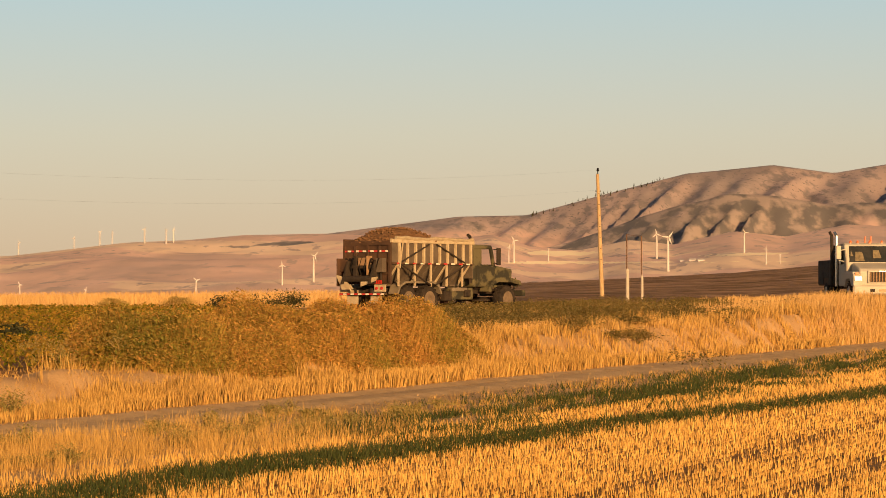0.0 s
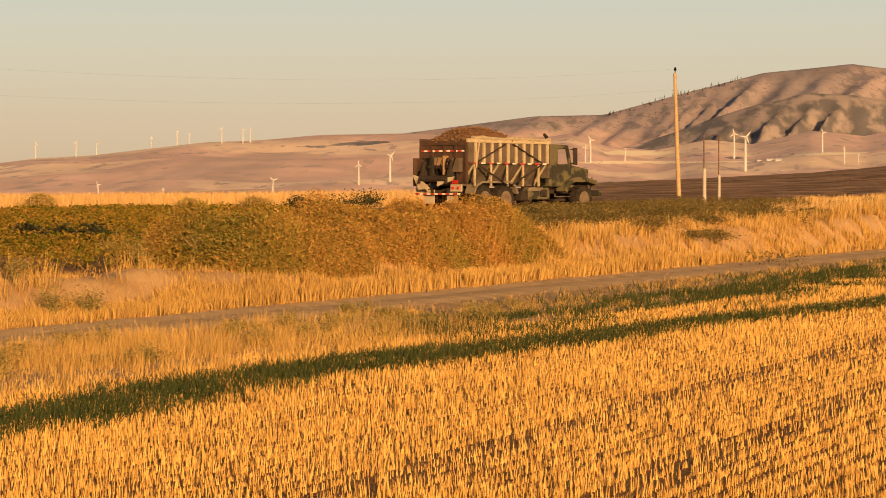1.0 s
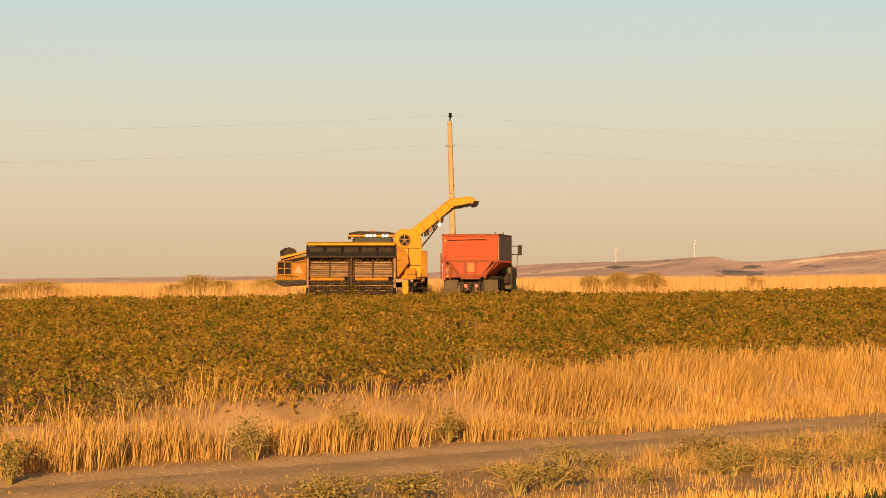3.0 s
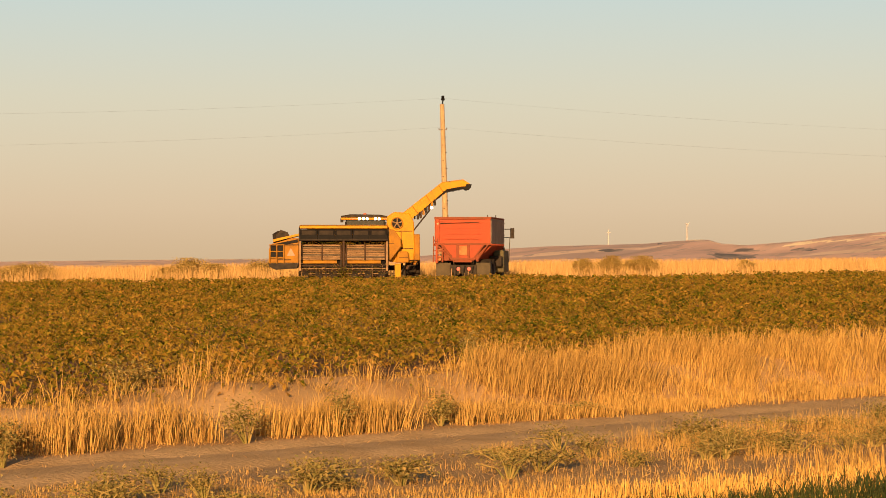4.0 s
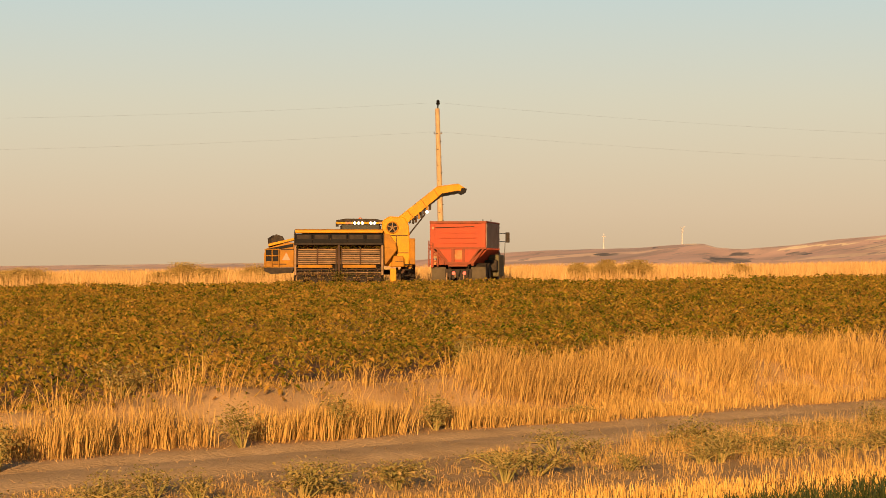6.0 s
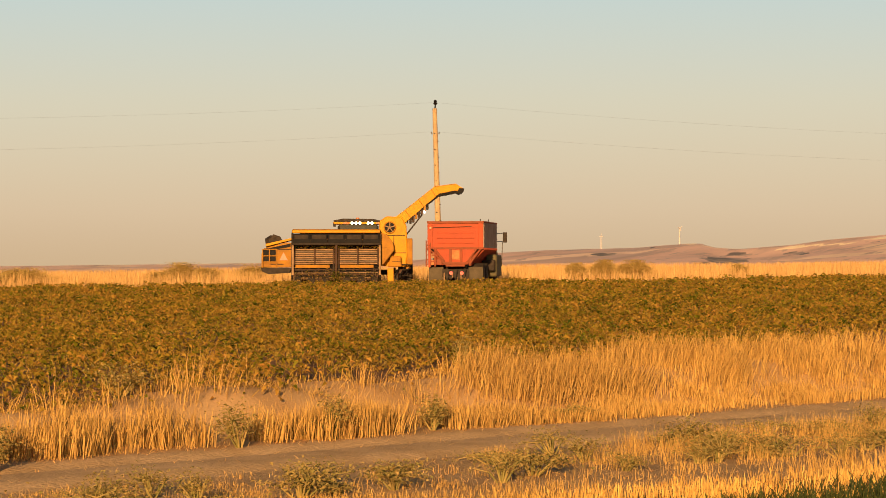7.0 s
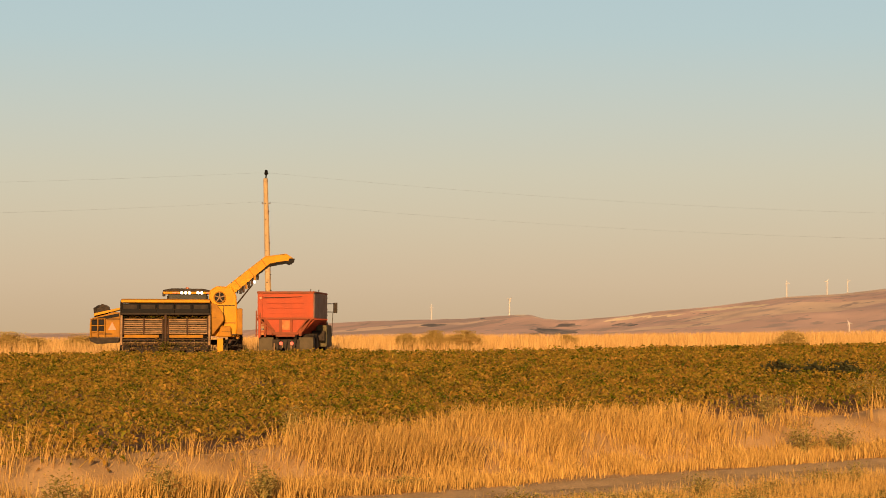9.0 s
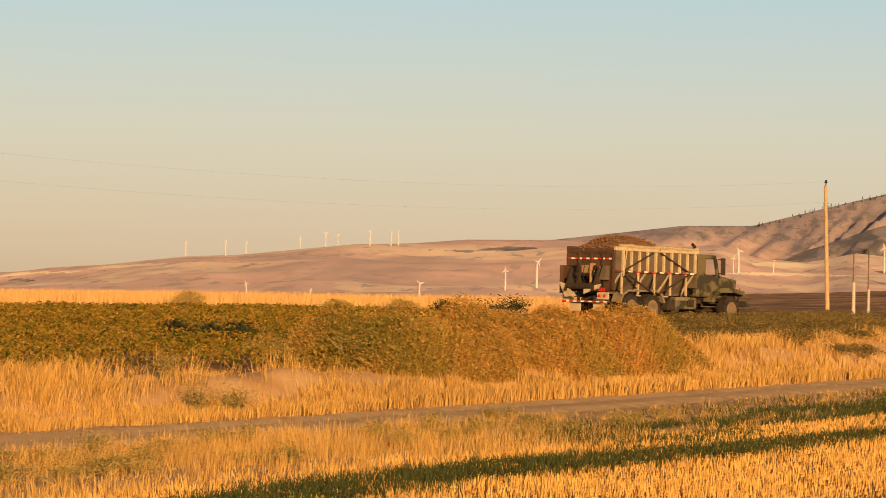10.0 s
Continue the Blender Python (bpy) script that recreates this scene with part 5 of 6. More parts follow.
# ---- red truck with hopper box ----
def red_truck(m):
    t = thing("red_hopper_truck", m, "faded red hopper truck waiting under the unloading boom", "truck")
    W, L = 1.28, 5.8
    for s in (-1, 1):
        bm = B()
        box(bm, s * 0.42 - 0.06, s * 0.42 + 0.06, 0.2, 8.0, 0.8, 1.02, 0.015)
        part("frame_rail", bm, "dark_steel", t)
        for y in (0.9, 2.3):
            wheel(t, s * 0.98, y, 0.52, 0.5, "dark_steel")
        wheel(t, s * 1.0, 6.8, 0.52, 0.32, "dark_steel")
        bm = B()
        box(bm, s * 0.92 - 0.34, s * 0.92 + 0.34, 0.16, 0.2, 0.15, 0.88, 0.01)
        part("mud_flap", bm, "flap", t, "dusty grey rubber mud flap")
        bm = B()
        lathe(bm, [(-0.03, 0.075), (0, 0.085), (0.05, 0.07)], (0.05 + s * 0.25, -0.08, 0.60), "y", 14)
        part("tail_lamp", bm, "tail", t, "lit red tail lamp")
    for y in (0.9, 2.3, 6.8):
        bm = B()
        rod(bm, (-0.9, y, 0.52), (0.9, y, 0.52), 0.1)
        part("axle", bm, "dark_steel", t)
    bm = B()
    box(bm, -0.62, 0.62, 0.05, 0.12, 0.42, 0.78, 0.01)
    rod(bm, (0, 0.05, 0.4), (0, -0.12, 0.4), 0.05)
    part("tail_beam", bm, "dark_steel", t)
    # rear wall: upper panel with pressed ribs, sloped lower hopper
    bm = B()
    box(bm, -W, W, 0.0, 0.06, 1.75, 2.95, 0.01)
    part("rear_panel", bm, "red", t)
    for zz in (1.98, 2.22, 2.46, 2.7):
        bm = B()
        box(bm, -0.85, 0.85, -0.035, 0.0, zz - 0.025, zz + 0.025, 0.008)
        part("pressed_rib", bm, "red", t)
    for s in (-1, 1):
        bm = B()
        box(bm, s * (W - 0.11) - 0.1, s * (W - 0.11) + 0.1, -0.05, 0.0, 1.7, 2.95, 0.012)
        part("corner_post", bm, "red", t)
        bm = B()
        prism(bm, [(s * W, 1.75), (s * 0.5, 0.98), (s * 0.42, 0.98), (s * (W - 0.09), 1.75)], -0.06, 0.04, "y")
        part("hopper_edge", bm, "rust", t)
        bm = B()
        prism(bm, [(s * W, 1.75), (s * 0.5, 1.0), (s * 0.45, 1.02), (s * (W - 0.06), 1.77)][::s], 0.06, L, "y")
        part("hopper_side", bm, "rust", t)
        bm = B()
        box(bm, s * W - 0.03, s * W + 0.03, 0.06, L, 1.75, 2.95, 0.01)
        part("side_wall", bm, "lightened_grey_side" if s > 0 else "red", t)
        for k in range(4):
            bm = B()
            box(bm, s * (W + 0.03), s * (W + 0.055), 0.1, L, 1.9 + 0.28 * k, 1.95 + 0.28 * k)
            part("side_rib", bm, "lightened_grey_side", t)
        # ribs take the brighter red, putting the sun on them into their colour
        for k in range(12):
            y = 0.2 + 0.48 * k
            bm = B()
            rod(bm, (s * (W + 0.06), y, 1.75), (s * 0.6, y, 0.98), 0.05, n=6)
            part("hopper_rib", bm, "red", t)
        bm = B()
        rod(bm, (s * W, 0.0, 2.95), (s * W, L, 2.95), 0.05)
        part("top_rail", bm, "rust" if s > 0 else "red", t)
    bm = B()
    prism(bm, [(-1.0, 1.75), (1.0, 1.75), (0.42, 0.95), (-0.42, 0.95)], -0.02, 0.05, "y")
    part("lower_panel", bm, "red", t)
    for xx in (-0.62, 0.62):
        bm = B()
        rod(bm, (xx * 1.6, -0.05, 1.72), (xx * 0.75, -0.06, 1.02), 0.045, n=6)
        part("gusset", bm, "rust", t)
    bm = B()
    box(bm, -W - 0.03, W + 0.03, -0.07, 0.02, 1.70, 1.79, 0.01)
    part("waist_rail", bm, "rust", t)
    bm = B()
    box(bm, -W - 0.03, W + 0.03, -0.06, 0.02, 2.88, 2.99, 0.01)
    part("head_rail", bm, "rust", t)
    for xx in (-0.35, 0.0, 0.4):
        bm = B()
        rod(bm, (xx, -0.06, 0.3), (xx + 0.1, 0.0, 0.75), 0.03, n=6)
        part("air_hose", bm, "black", t)
    bm = B()
    box(bm, -0.16, 0.2, -0.06, -0.02, 1.22, 1.66, 0.01)
    part("gate_plate", bm, "worn_gate", t, "pale worn discharge gate")
    for x0, x1, z0, z1 in ((-0.3, -0.16, 1.1, 1.7), (0.2, 0.32, 1.1, 1.7), (-0.6, 0.62, 1.04, 1.12), (-1.1, -0.75, 1.4, 1.46), (-1.15, -0.9, 1.1, 1.16), (-1.18, -1.12, 0.9, 1.7)):
        bm = B()
        box(bm, x0, x1, -0.1, -0.03, z0, z1, 0.008)
        part("gate_guide", bm, "rust", t)
    for k in range(9):
        bm = B()
        x0 = -0.55 + 0.13 * k
        box(bm, x0, x0 + 0.05 + 0.04 * (k % 3), -0.02 - 0.05 * (k % 2), 0.1, 0.18 + 0.07 * (k % 4), 0.62 - 0.05 * (k % 3), 0.008)
        part("hitch_gear", bm, "dark_steel" if k % 3 else "web", t)
    for x0, x1, z0, z1, mt in ((-1.26, -1.16, 0.86, 1.72, "red"), (-0.98, -0.9, 0.9, 1.72, "rust"), (-1.16, -0.98, 1.28, 1.5, "web"), (-1.14, -1.0, 0.98, 1.2, "worn_gate"), (-0.88, -0.62, 0.98, 1.24, "rust"), (0.62, 0.74, 0.94, 1.3, "rust")):
        bm = B()
        box(bm, x0, x1, -0.08, 0.03, z0, z1, 0.012)
        part("rear_bracket", bm, mt, t)
    for a, b in (((-0.92, 1.7), (-0.5, 1.15)), ((1.18, 1.72), (0.66, 1.0)), ((-0.55, 1.02), (0.6, 1.04))):
        bm = B()
        rod(bm, (a[0], -0.09, a[1]), (b[0], -0.09, b[1]), 0.04, n=6)
        part("rear_brace", bm, "rust", t)
    bm = B()
    rod(bm, (-1.05, -0.055, 2.69), (0.75, -0.055, 2.74), 0.018, n=6)
    part("latch_rod", bm, "dark_steel", t)
    bm = B()
    box(bm, -0.45, 0.45, -0.12, 0.0, 0.9, 1.0, 0.015)
    part("gate_sill", bm, "rust", t)
    bm = B()
    rod(bm, (-W - 0.07, -0.05, 0.9), (-W - 0.07, -0.05, 2.1), 0.03, n=6)
    rod(bm, (-W + 0.12, -0.05, 0.9), (-W + 0.12, -0.05, 2.0), 0.03, n=6)
    for k in range(5):
        rod(bm, (-W - 0.07, -0.05, 1.0 + 0.22 * k), (-W + 0.12, -0.05, 1.0 + 0.22 * k), 0.02, n=6)
    part("ladder", bm, "rust", t)
    bm = B()
    lathe(bm, [(-0.05, 0.05), (0.0, 0.07)], (-W + 0.13, -0.05, 2.68), "y", 12)
    part("reflector", bm, "orange", t, "round orange reflector")
    bm = B()
    box(bm, -W, W, L - 0.05, L, 1.2, 2.95)
    box(bm, -0.5, 0.5, 0.06, L, 0.96, 1.03)
    part("front_wall", bm, "rust", t)
    for xx in (0.9, 1.2):
        bm = B()
        rod(bm, (xx, 2.5 * xx, 2.95), (xx, 2.5 * xx, 3.12), 0.02, n=6)
        part("tarp_peg", bm, "dark_steel", t)
    # cab
    bm = B()
    prism(bm, [(6.05, 0.75), (7.9, 0.75), (7.95, 1.5), (7.3, 1.65), (7.1, 2.35), (6.1, 2.4)], -1.15, 1.15, "x", 0.03)
    part("cab", bm, "olive", t, "dark green cab")
    for s in (-1, 1):
        bm = B()
        box(bm, s * 1.155 - 0.008, s * 1.155 + 0.008, 6.35, 7.05, 1.6, 2.25)
        part("door_window", bm, "glass", t)
        bm = B()
        box(bm, s * 1.62 - 0.1, s * 1.62 + 0.1, 6.6, 6.66, 2.05, 2.55, 0.015)
        part("mirror", bm, "dark_steel", t)
        bm = B()
        rod(bm, (s * 1.14, 6.7, 2.5), (s * 1.6, 6.65, 2.5), 0.025, n=6)
        rod(bm, (s * 1.14, 6.7, 2.1), (s * 1.6, 6.65, 2.1), 0.025, n=6)
        rod(bm, (s * 1.45, 6.7, 0.9), (s * 1.5, 6.65, 2.1), 0.02, n=6)
        part("mirror_arm", bm, "chrome", t)
        bm = B()
        box(bm, s * 1.26 - 0.26, s * 1.26 + 0.26, 3.6, 5.9, 0.42, 1.46, 0.05)
        part("side_tank", bm, "drab", t)
        bm = B()
        box(bm, s * 1.18 - 0.3, s * 1.18 + 0.3, 3.1, 3.5, 0.7, 1.2, 0.04)
        part("battery_box", bm, "dark_steel", t)
        bm = B()
        prism(bm, [(6.2, 0.6), (6.35, 1.05), (6.8, 1.15), (7.3, 1.05), (7.45, 0.6), (7.35, 0.6), (7.2, 0.97), (6.8, 1.06), (6.42, 0.97), (6.3, 0.6)], s * 0.8, s * 1.3, "x")
        part("fender", bm, "olive", t)
    return t


# ---- white service truck ----
def service_truck(m):
    """y forward; y = 0 at the front bumper, body towards -y."""
    t = thing("service_truck", m, "cream-white service truck with dark utility boxes, parked in tall grass", "truck")
    for s in (-1, 1):
        wheel(t, s * 0.98, -1.15, 0.5, 0.3, "white")
        wheel(t, s * 0.95, -5.2, 0.5, 0.5, "white")
        bm = B()
        box(bm, s * 0.42 - 0.05, s * 0.42 + 0.05, -6.8, -0.3, 0.7, 0.92)
        part("frame_rail", bm, "dark_steel", t)
    for y in (-1.15, -5.2):
        bm = B()
        rod(bm, (-0.9, y, 0.5), (0.9, y, 0.5), 0.09)
        part("axle", bm, "dark_steel", t)
    bm = B()
    box(bm, -1.2, 1.2, -0.2, 0.0, 0.45, 0.82, 0.05)
    part("bumper", bm, "white", t)
    for xx in (-0.42, 0.42):
        bm = B()
        box(bm, xx - 0.1, xx + 0.1, -0.004, 0.006, 0.55, 0.68, 0.002)
        part("bumper_slot", bm, "dark_steel", t)
    bm = B()
    box(bm, -0.16, 0.16, -0.004, 0.008, 0.55, 0.68, 0.002)
    part("plate_bar", bm, "orange", t)
    bm = B()
    prism(bm, [(-0.15, 0.8), (-0.12, 1.35), (-0.3, 1.5), (-1.55, 1.75), (-1.6, 0.8)], -0.92, 0.92, "x", 0.05)
    part("bonnet", bm, "white", t)
    for s in (-1, 1):
        bm = B()
        prism(bm, [(-0.12, 0.8), (-0.1, 1.2), (-0.3, 1.38), (-1.7, 1.4), (-1.85, 0.75), (-1.72, 0.75), (-1.5, 1.12), (-0.8, 1.12), (-0.55, 0.8)], s * 0.85, s * 1.18, "x", 0.02)
        part("fender", bm, "white", t)
        bm = B()
        box(bm, s * 0.98 - 0.16, s * 0.98 + 0.16, -0.13, -0.08, 1.0, 1.2, 0.015)
        part("headlamp", bm, "chrome", t)
        bm = B()
        box(bm, s * 1.02 - 0.08, s * 1.02 + 0.08, -0.22, -0.12, 1.24, 1.34, 0.01)
        part("turn_lamp", bm, "orange", t)
        bm = B()
        box(bm, s * 1.42 - 0.1, s * 1.42 + 0.1, -1.75, -1.68, 1.9, 2.45, 0.02)
        rod(bm, (s * 1.1, -1.9, 1.8), (s * 1.42, -1.72, 1.85), 0.02, n=6)
        rod(bm, (s * 1.1, -1.9, 2.3), (s * 1.42, -1.72, 2.25), 0.02, n=6)
        part("mirror", bm, "white", t)
        bm = B()
        box(bm, s * 1.135 - 0.006, s * 1.135 + 0.006, -2.9, -2.0, 1.7, 2.32)
        part("door_window", bm, "glass", t)
        bm = B()
        box(bm, s * 1.13 - 0.008, s * 1.13 + 0.008, -3.0, -1.9, 0.8, 1.66, 0.004)
        part("door", bm, "white", t)
        for k in range(3):
            bm = B()
            box(bm, s * 1.2 - 0.02, s * 1.2 + 0.02, -6.7 + k * 1.02, -5.75 + k * 1.02, 0.9 if k != 1 else 1.15, 1.85, 0.01)
            part("box_door", bm, "dark_steel", t)
        bm = B()
        box(bm, s * 0.95 - 0.24, s * 0.95 + 0.24, -6.8, -3.6, 0.85 if s else 0, 1.9, 0.02)
        part("utility_box", bm, "brown", t, "dark side utility box")
    bm = B()
    box(bm, -0.6, 0.6, -0.12, -0.06, 0.92, 1.42, 0.02)
    part("grille_frame", bm, "white", t)
    bm = B()
    box(bm, -0.53, 0.53, -0.09, -0.05, 0.96, 1.36)
    part("grille", bm, "dark_steel", t)
    for k in range(9):
        bm = B()
        box(bm, -0.50 + 0.12 * k, -0.46 + 0.12 * k, -0.052, -0.04, 0.97, 1.35)
        part("grille_bar", bm, "web", t)
    bm = B()
    box(bm, -0.17, 0.17, -0.07, -0.03, 1.36, 1.42, 0.01)
    part("badge", bm, "chrome", t)
    bm = B()
    prism(bm, [(-1.6, 0.8), (-1.6, 1.72), (-2.05, 2.5), (-2.3, 2.58), (-3.1, 2.55), (-3.15, 0.8)], -1.12, 1.12, "x", 0.04)
    part("cab", bm, "white", t)
    bm = B()
    prism(bm, [(-1.0, 0.0), (1.0, 0.0), (0.94, 0.78), (-0.94, 0.78)], 0.0, 0.02, "y", 0.004)
    ws = part("windscreen", bm, "glass", t, "dark windscreen")
    ws.matrix_local = pose(0, -1.645, 1.76, 30)
    # the cab is solid: pale plates added on the glass stand for the seats
    for x0, x1, z0, z1 in ((0.35, 0.75, 0.06, 0.5), (-0.35, 0.0, 0.2, 0.58), (0.8, 0.92, 0.3, 0.56)):
        bm = B()
        prism(bm, [(x0, z0), (x1, z0), (x1 - 0.05, z1), (x0 + 0.07, z1)], 0.021, 0.026, "y")
        st = part("seat_plate", bm, "seat", t, "pale plate on the glass, for a seat seen through it")
        st.matrix_local = pose(0, -1.645, 1.76, 30)
    bm = B()
    rod(bm, (0.0, 0.024, 0.0), (0.0, 0.024, 0.78), 0.014, n=6)
    dv = part("windscreen_divider", bm, "dark_steel", t)
    dv.matrix_local = pose(0, -1.645, 1.76, 30)
    for xx in (-0.8, -0.5, 0, 0.5, 0.8):
        bm = B()
        lathe(bm, [(0, 0.06), (0.05, 0.06), (0.12, 0.025)], (xx, -2.3, 2.56), "z", 10)
        part("roof_lamp", bm, "orange", t, "orange roof lamp")
    for xx in (-0.1, 0.15):
        bm = B()
        rod(bm, (xx, -2.5, 2.55), (xx, -2.5, 2.85), 0.03, n=6)
        part("air_horn", bm, "orange", t)
    for xx in (1.16, 1.36):
        bm = B()
        rod(bm, (xx, -3.3, 0.8), (xx, -3.3, 2.9), 0.07, n=10)
        rod(bm, (xx, -3.3, 2.9), (xx + 0.06, -3.42, 3.05), 0.065, n=10)
        part("exhaust_stack", bm, "chrome" if xx < 1.2 else "dark_steel", t)
    bm = B()
    box(bm, -1.0, 1.25, -3.6, -3.4, 0.9, 2.5, 0.02)
    part("headache_rack", bm, "dark_steel", t)
    bm = B()
    box(bm, -1.15, 1.15, -6.8, -3.6, 0.84, 0.92)
    part("bed", bm, "dark_steel", t)
    return t


# ---- potato harvester ----
def harvester(m):
    """x to the machine's left as seen from ahead, y backwards, z up; y = 0 at the digging front."""
    t = thing("potato_harvester", m, "dusty yellow potato harvester with wide digging front and raised boom", "harvester")
    # digging front
    bm = B()
    prism(bm, [(0.06, 2.66), (0.4, 2.72), (1.3, 2.72), (1.3, 2.6), (0.5, 2.53), (0.06, 2.55)], -2.0, 2.0, "x", 0.015)
    part("hood", bm, "yellow", t)
    for s in (-1, 1):
        bm = B()
        prism(bm, [(0.2, 2.5), (1.4, 2.7), (1.4, 0.8), (0.3, 0.35), (-0.05, 0.5), (0.05, 1.1)], s * 2.02 - 0.03, s * 2.02 + 0.03, "x", 0.01)
        part("front_cheek", bm, "dark_steel", t)
    for k in range(5):
        x0 = -1.98 + k * 0.795
        bm = B()
        prism(bm, [(0.10, 2.51), (0.16, 2.51), (0.05, 2.25), (0.06, 2.03), (0.0, 2.02), (-0.02, 2.25)], x0, x0 + 0.785, "x", 0.006)
        ap = part("apron_panel", bm, "black", t, "black rubber apron")
        bm = B()
        prism(bm, [(0.068, 2.45), (0.078, 2.45), (-0.012, 2.26), (-0.022, 2.26)], x0 + 0.08, x0 + 0.70, "x")
        part("apron_plate", bm, "dark_steel", ap)
    bm = B()
    rod(bm, (-2.03, 0.02, 2.03), (2.03, 0.02, 2.03), 0.05)
    part("apron_bar", bm, "dark_steel", t)
    for s in (-1, 1):
        for k in range(8):
            zz = 1.16 + 0.088 * k
            bm = B()
            rod(bm, (s * 0.07, 0.1 + 0.045 * k, zz), (s * 1.94, 0.1 + 0.045 * k + rng.normal(0, 0.01), zz + rng.normal(0, 0.008)), 0.039, n=6)
            part("web_bar", bm, ("web", "web", "tan_dust", "web")[(k + (s > 0)) % 4], t)
        for xx in (0.12, 0.98, 1.9):
            bm = B()
            rod(bm, (s * xx, 0.02, 1.1), (s * xx, 0.36, 1.86), 0.035, n=6)
            part("web_strap", bm, "brown", t)
        bm = B()
        prism(bm, [(-0.02, 1.9), (0.1, 2.0), (-0.05, 0.72), (-0.2, 0.62)], s * 1.98 - 0.045, s * 1.98 + 0.045, "x")
        part("end_plate", bm, "web", t)
        bm = B()
        rod(bm, (s * 1.98, -0.1, 0.75), (s * 1.72, -0.22, 0.34), 0.05, n=6)
        part("skid", bm, "brown", t)
        # bed coloured black, for the shade between and above the bars
        bm = B()
        prism(bm, [(0.36, 0.98), (0.86, 2.1), (0.92, 2.08), (0.42, 0.96)], s * 1.01 - 0.94, s * 1.01 + 0.94, "x")
        part("web_bed", bm, "black", t)
        bm = B()
        box(bm, s * 1.0 - 0.86, s * 1.0 + 0.7, 0.12, 0.2, 0.95, 1.09, 0.012)
        part("cross_panel", bm, "yellow_dusty", t)
        for k in range(7):
            bm = B()
            zz = 0.42 + 0.075 * k
            rod(bm, (s * 0.1, -0.24 + 0.04 * k, zz), (s * 1.9, -0.24 + 0.04 * k, zz + rng.normal(0, 0.012)), 0.021, n=6)
            part("lifter_bar", bm, "web" if k % 3 == 1 else "dark_steel" if k % 3 else "brown", t)
        for xx in (0.35, 0.8, 1.25, 1.7):
            bm = B()
            prism(bm, [(-0.35, 0.22), (-0.3, 0.42), (0.2, 0.95), (0.3, 0.9), (0.0, 0.25)], s * xx - 0.03, s * xx + 0.03, "x")
            part("share_arm", bm, "dark_steel", t)
        for k in range(3):
            bm = B()
            lathe(bm, [(-0.16, 0.24), (-0.12, 0.28), (0.12, 0.28), (0.16, 0.24)], (s * (0.5 + 0.62 * k), -0.1, 0.28), n=16)
            part("depth_roller", bm, "dark_steel", t)
    bm = B()
    box(bm, -0.05, 0.05, 0.0, 0.3, 0.45, 2.2, 0.012)
    part("centre_beam", bm, "brown", t)
    # added black sheet for the shade under the digging front
    bm = B()
    box(bm, -1.98, 1.98, 0.3, 0.34, 0.3, 0.95)
    part("shade_backing", bm, "black", t)
    for k in range(26):
        bm = B()
        xx = -1.9 + 0.152 * k + rng.normal(0, 0.02)
        rod(bm, (xx, -0.2, 0.34 + 0.05 * rng.random()), (xx + rng.normal(0, 0.05), 0.12, 0.78 + 0.12 * rng.random()), 0.016, n=5)
        part("tine", bm, "dark_steel" if k % 3 else "web", t)
    for xx in (-0.12, 0.12):
        bm = B()
        rod(bm, (xx, -0.05, 0.6), (xx, 0.15, 1.3), 0.05)
        part("chain_case", bm, "dark_steel", t)
    # left-hand side unit with rail and worn warning sign
    bm = B()
    prism(bm, [(-3.42, 0.98), (-2.06, 0.98), (-2.06, 2.1), (-2.3, 2.12), (-3.3, 1.85), (-3.42, 1.6)], 0.5, 3.0, "y", 0.02)
    part("side_unit", bm, "yellow_dusty", t)
    bm = B()
    prism(bm, [(-3.22, 1.93), (-2.05, 2.22), (-2.05, 2.32), (-3.22, 2.05)], 0.4, 3.0, "y", 0.01)
    part("side_unit_cover", bm, "yellow", t)
    bm = B()
    prism(bm, [(-3.45, 0.96), (-2.06, 0.96), (-2.15, 0.72), (-3.1, 0.66), (-3.4, 0.8)], 0.45, 2.9, "y")
    part("side_tray", bm, "dark_steel", t)
    # black plate on the closed unit, for the dark inside of an opening
    bm = B()
    box(bm, -3.36, -2.72, 0.49, 0.498, 1.25, 1.78)
    part("side_opening_dark", bm, "black", t)
    for xx in (-3.36, -3.05, -2.74):
        bm = B()
        rod(bm, (xx, 0.42, 0.95), (xx, 0.42, 1.82), 0.025, n=6)
        part("rail_post", bm, "yellow_dusty", t)
    for zz in (1.2, 1.5, 1.8):
        bm = B()
        rod(bm, (-3.4, 0.42, zz), (-2.7, 0.42, zz), 0.022, n=6)
        part("rail", bm, "yellow_dusty", t)
    bm = B()
    prism(bm, [(-2.6, 1.3), (-2.22, 1.3), (-2.41, 1.66)], 0.47, 0.492, "y", 0.004)
    part("warning_triangle", bm, "pink", t, "faded triangular slow-vehicle sign")
    bm = B()
    lathe(bm, [(-0.3, 0.12), (-0.2, 0.3), (0.2, 0.34), (0.35, 0.1)], (-2.95, 1.4, 2.1), "z", 12)
    prism(bm, [(-3.2, 2.0), (-2.5, 2.2), (-2.6, 2.4), (-2.9, 2.5)], 1.0, 1.8, "y")
    part("clod_hopper", bm, "dark_steel", t)
    # black strip painted in for the shade under the cover
    bm = B()
    prism(bm, [(-3.38, 1.8), (-2.1, 2.06), (-2.1, 1.92), (-3.38, 1.7)], 0.44, 0.49, "y")
    part("under_cover_shade", bm, "black", t)
    for xx, zz in ((-2.7, 1.12), (-2.35, 1.8)):
        bm = B()
        box(bm, xx - 0.3, xx + 0.3, 0.475, 0.495, zz - 0.02, zz + 0.02)
        part("panel_seam", bm, "dark_steel", t)
    # body, cab
    bm = B()
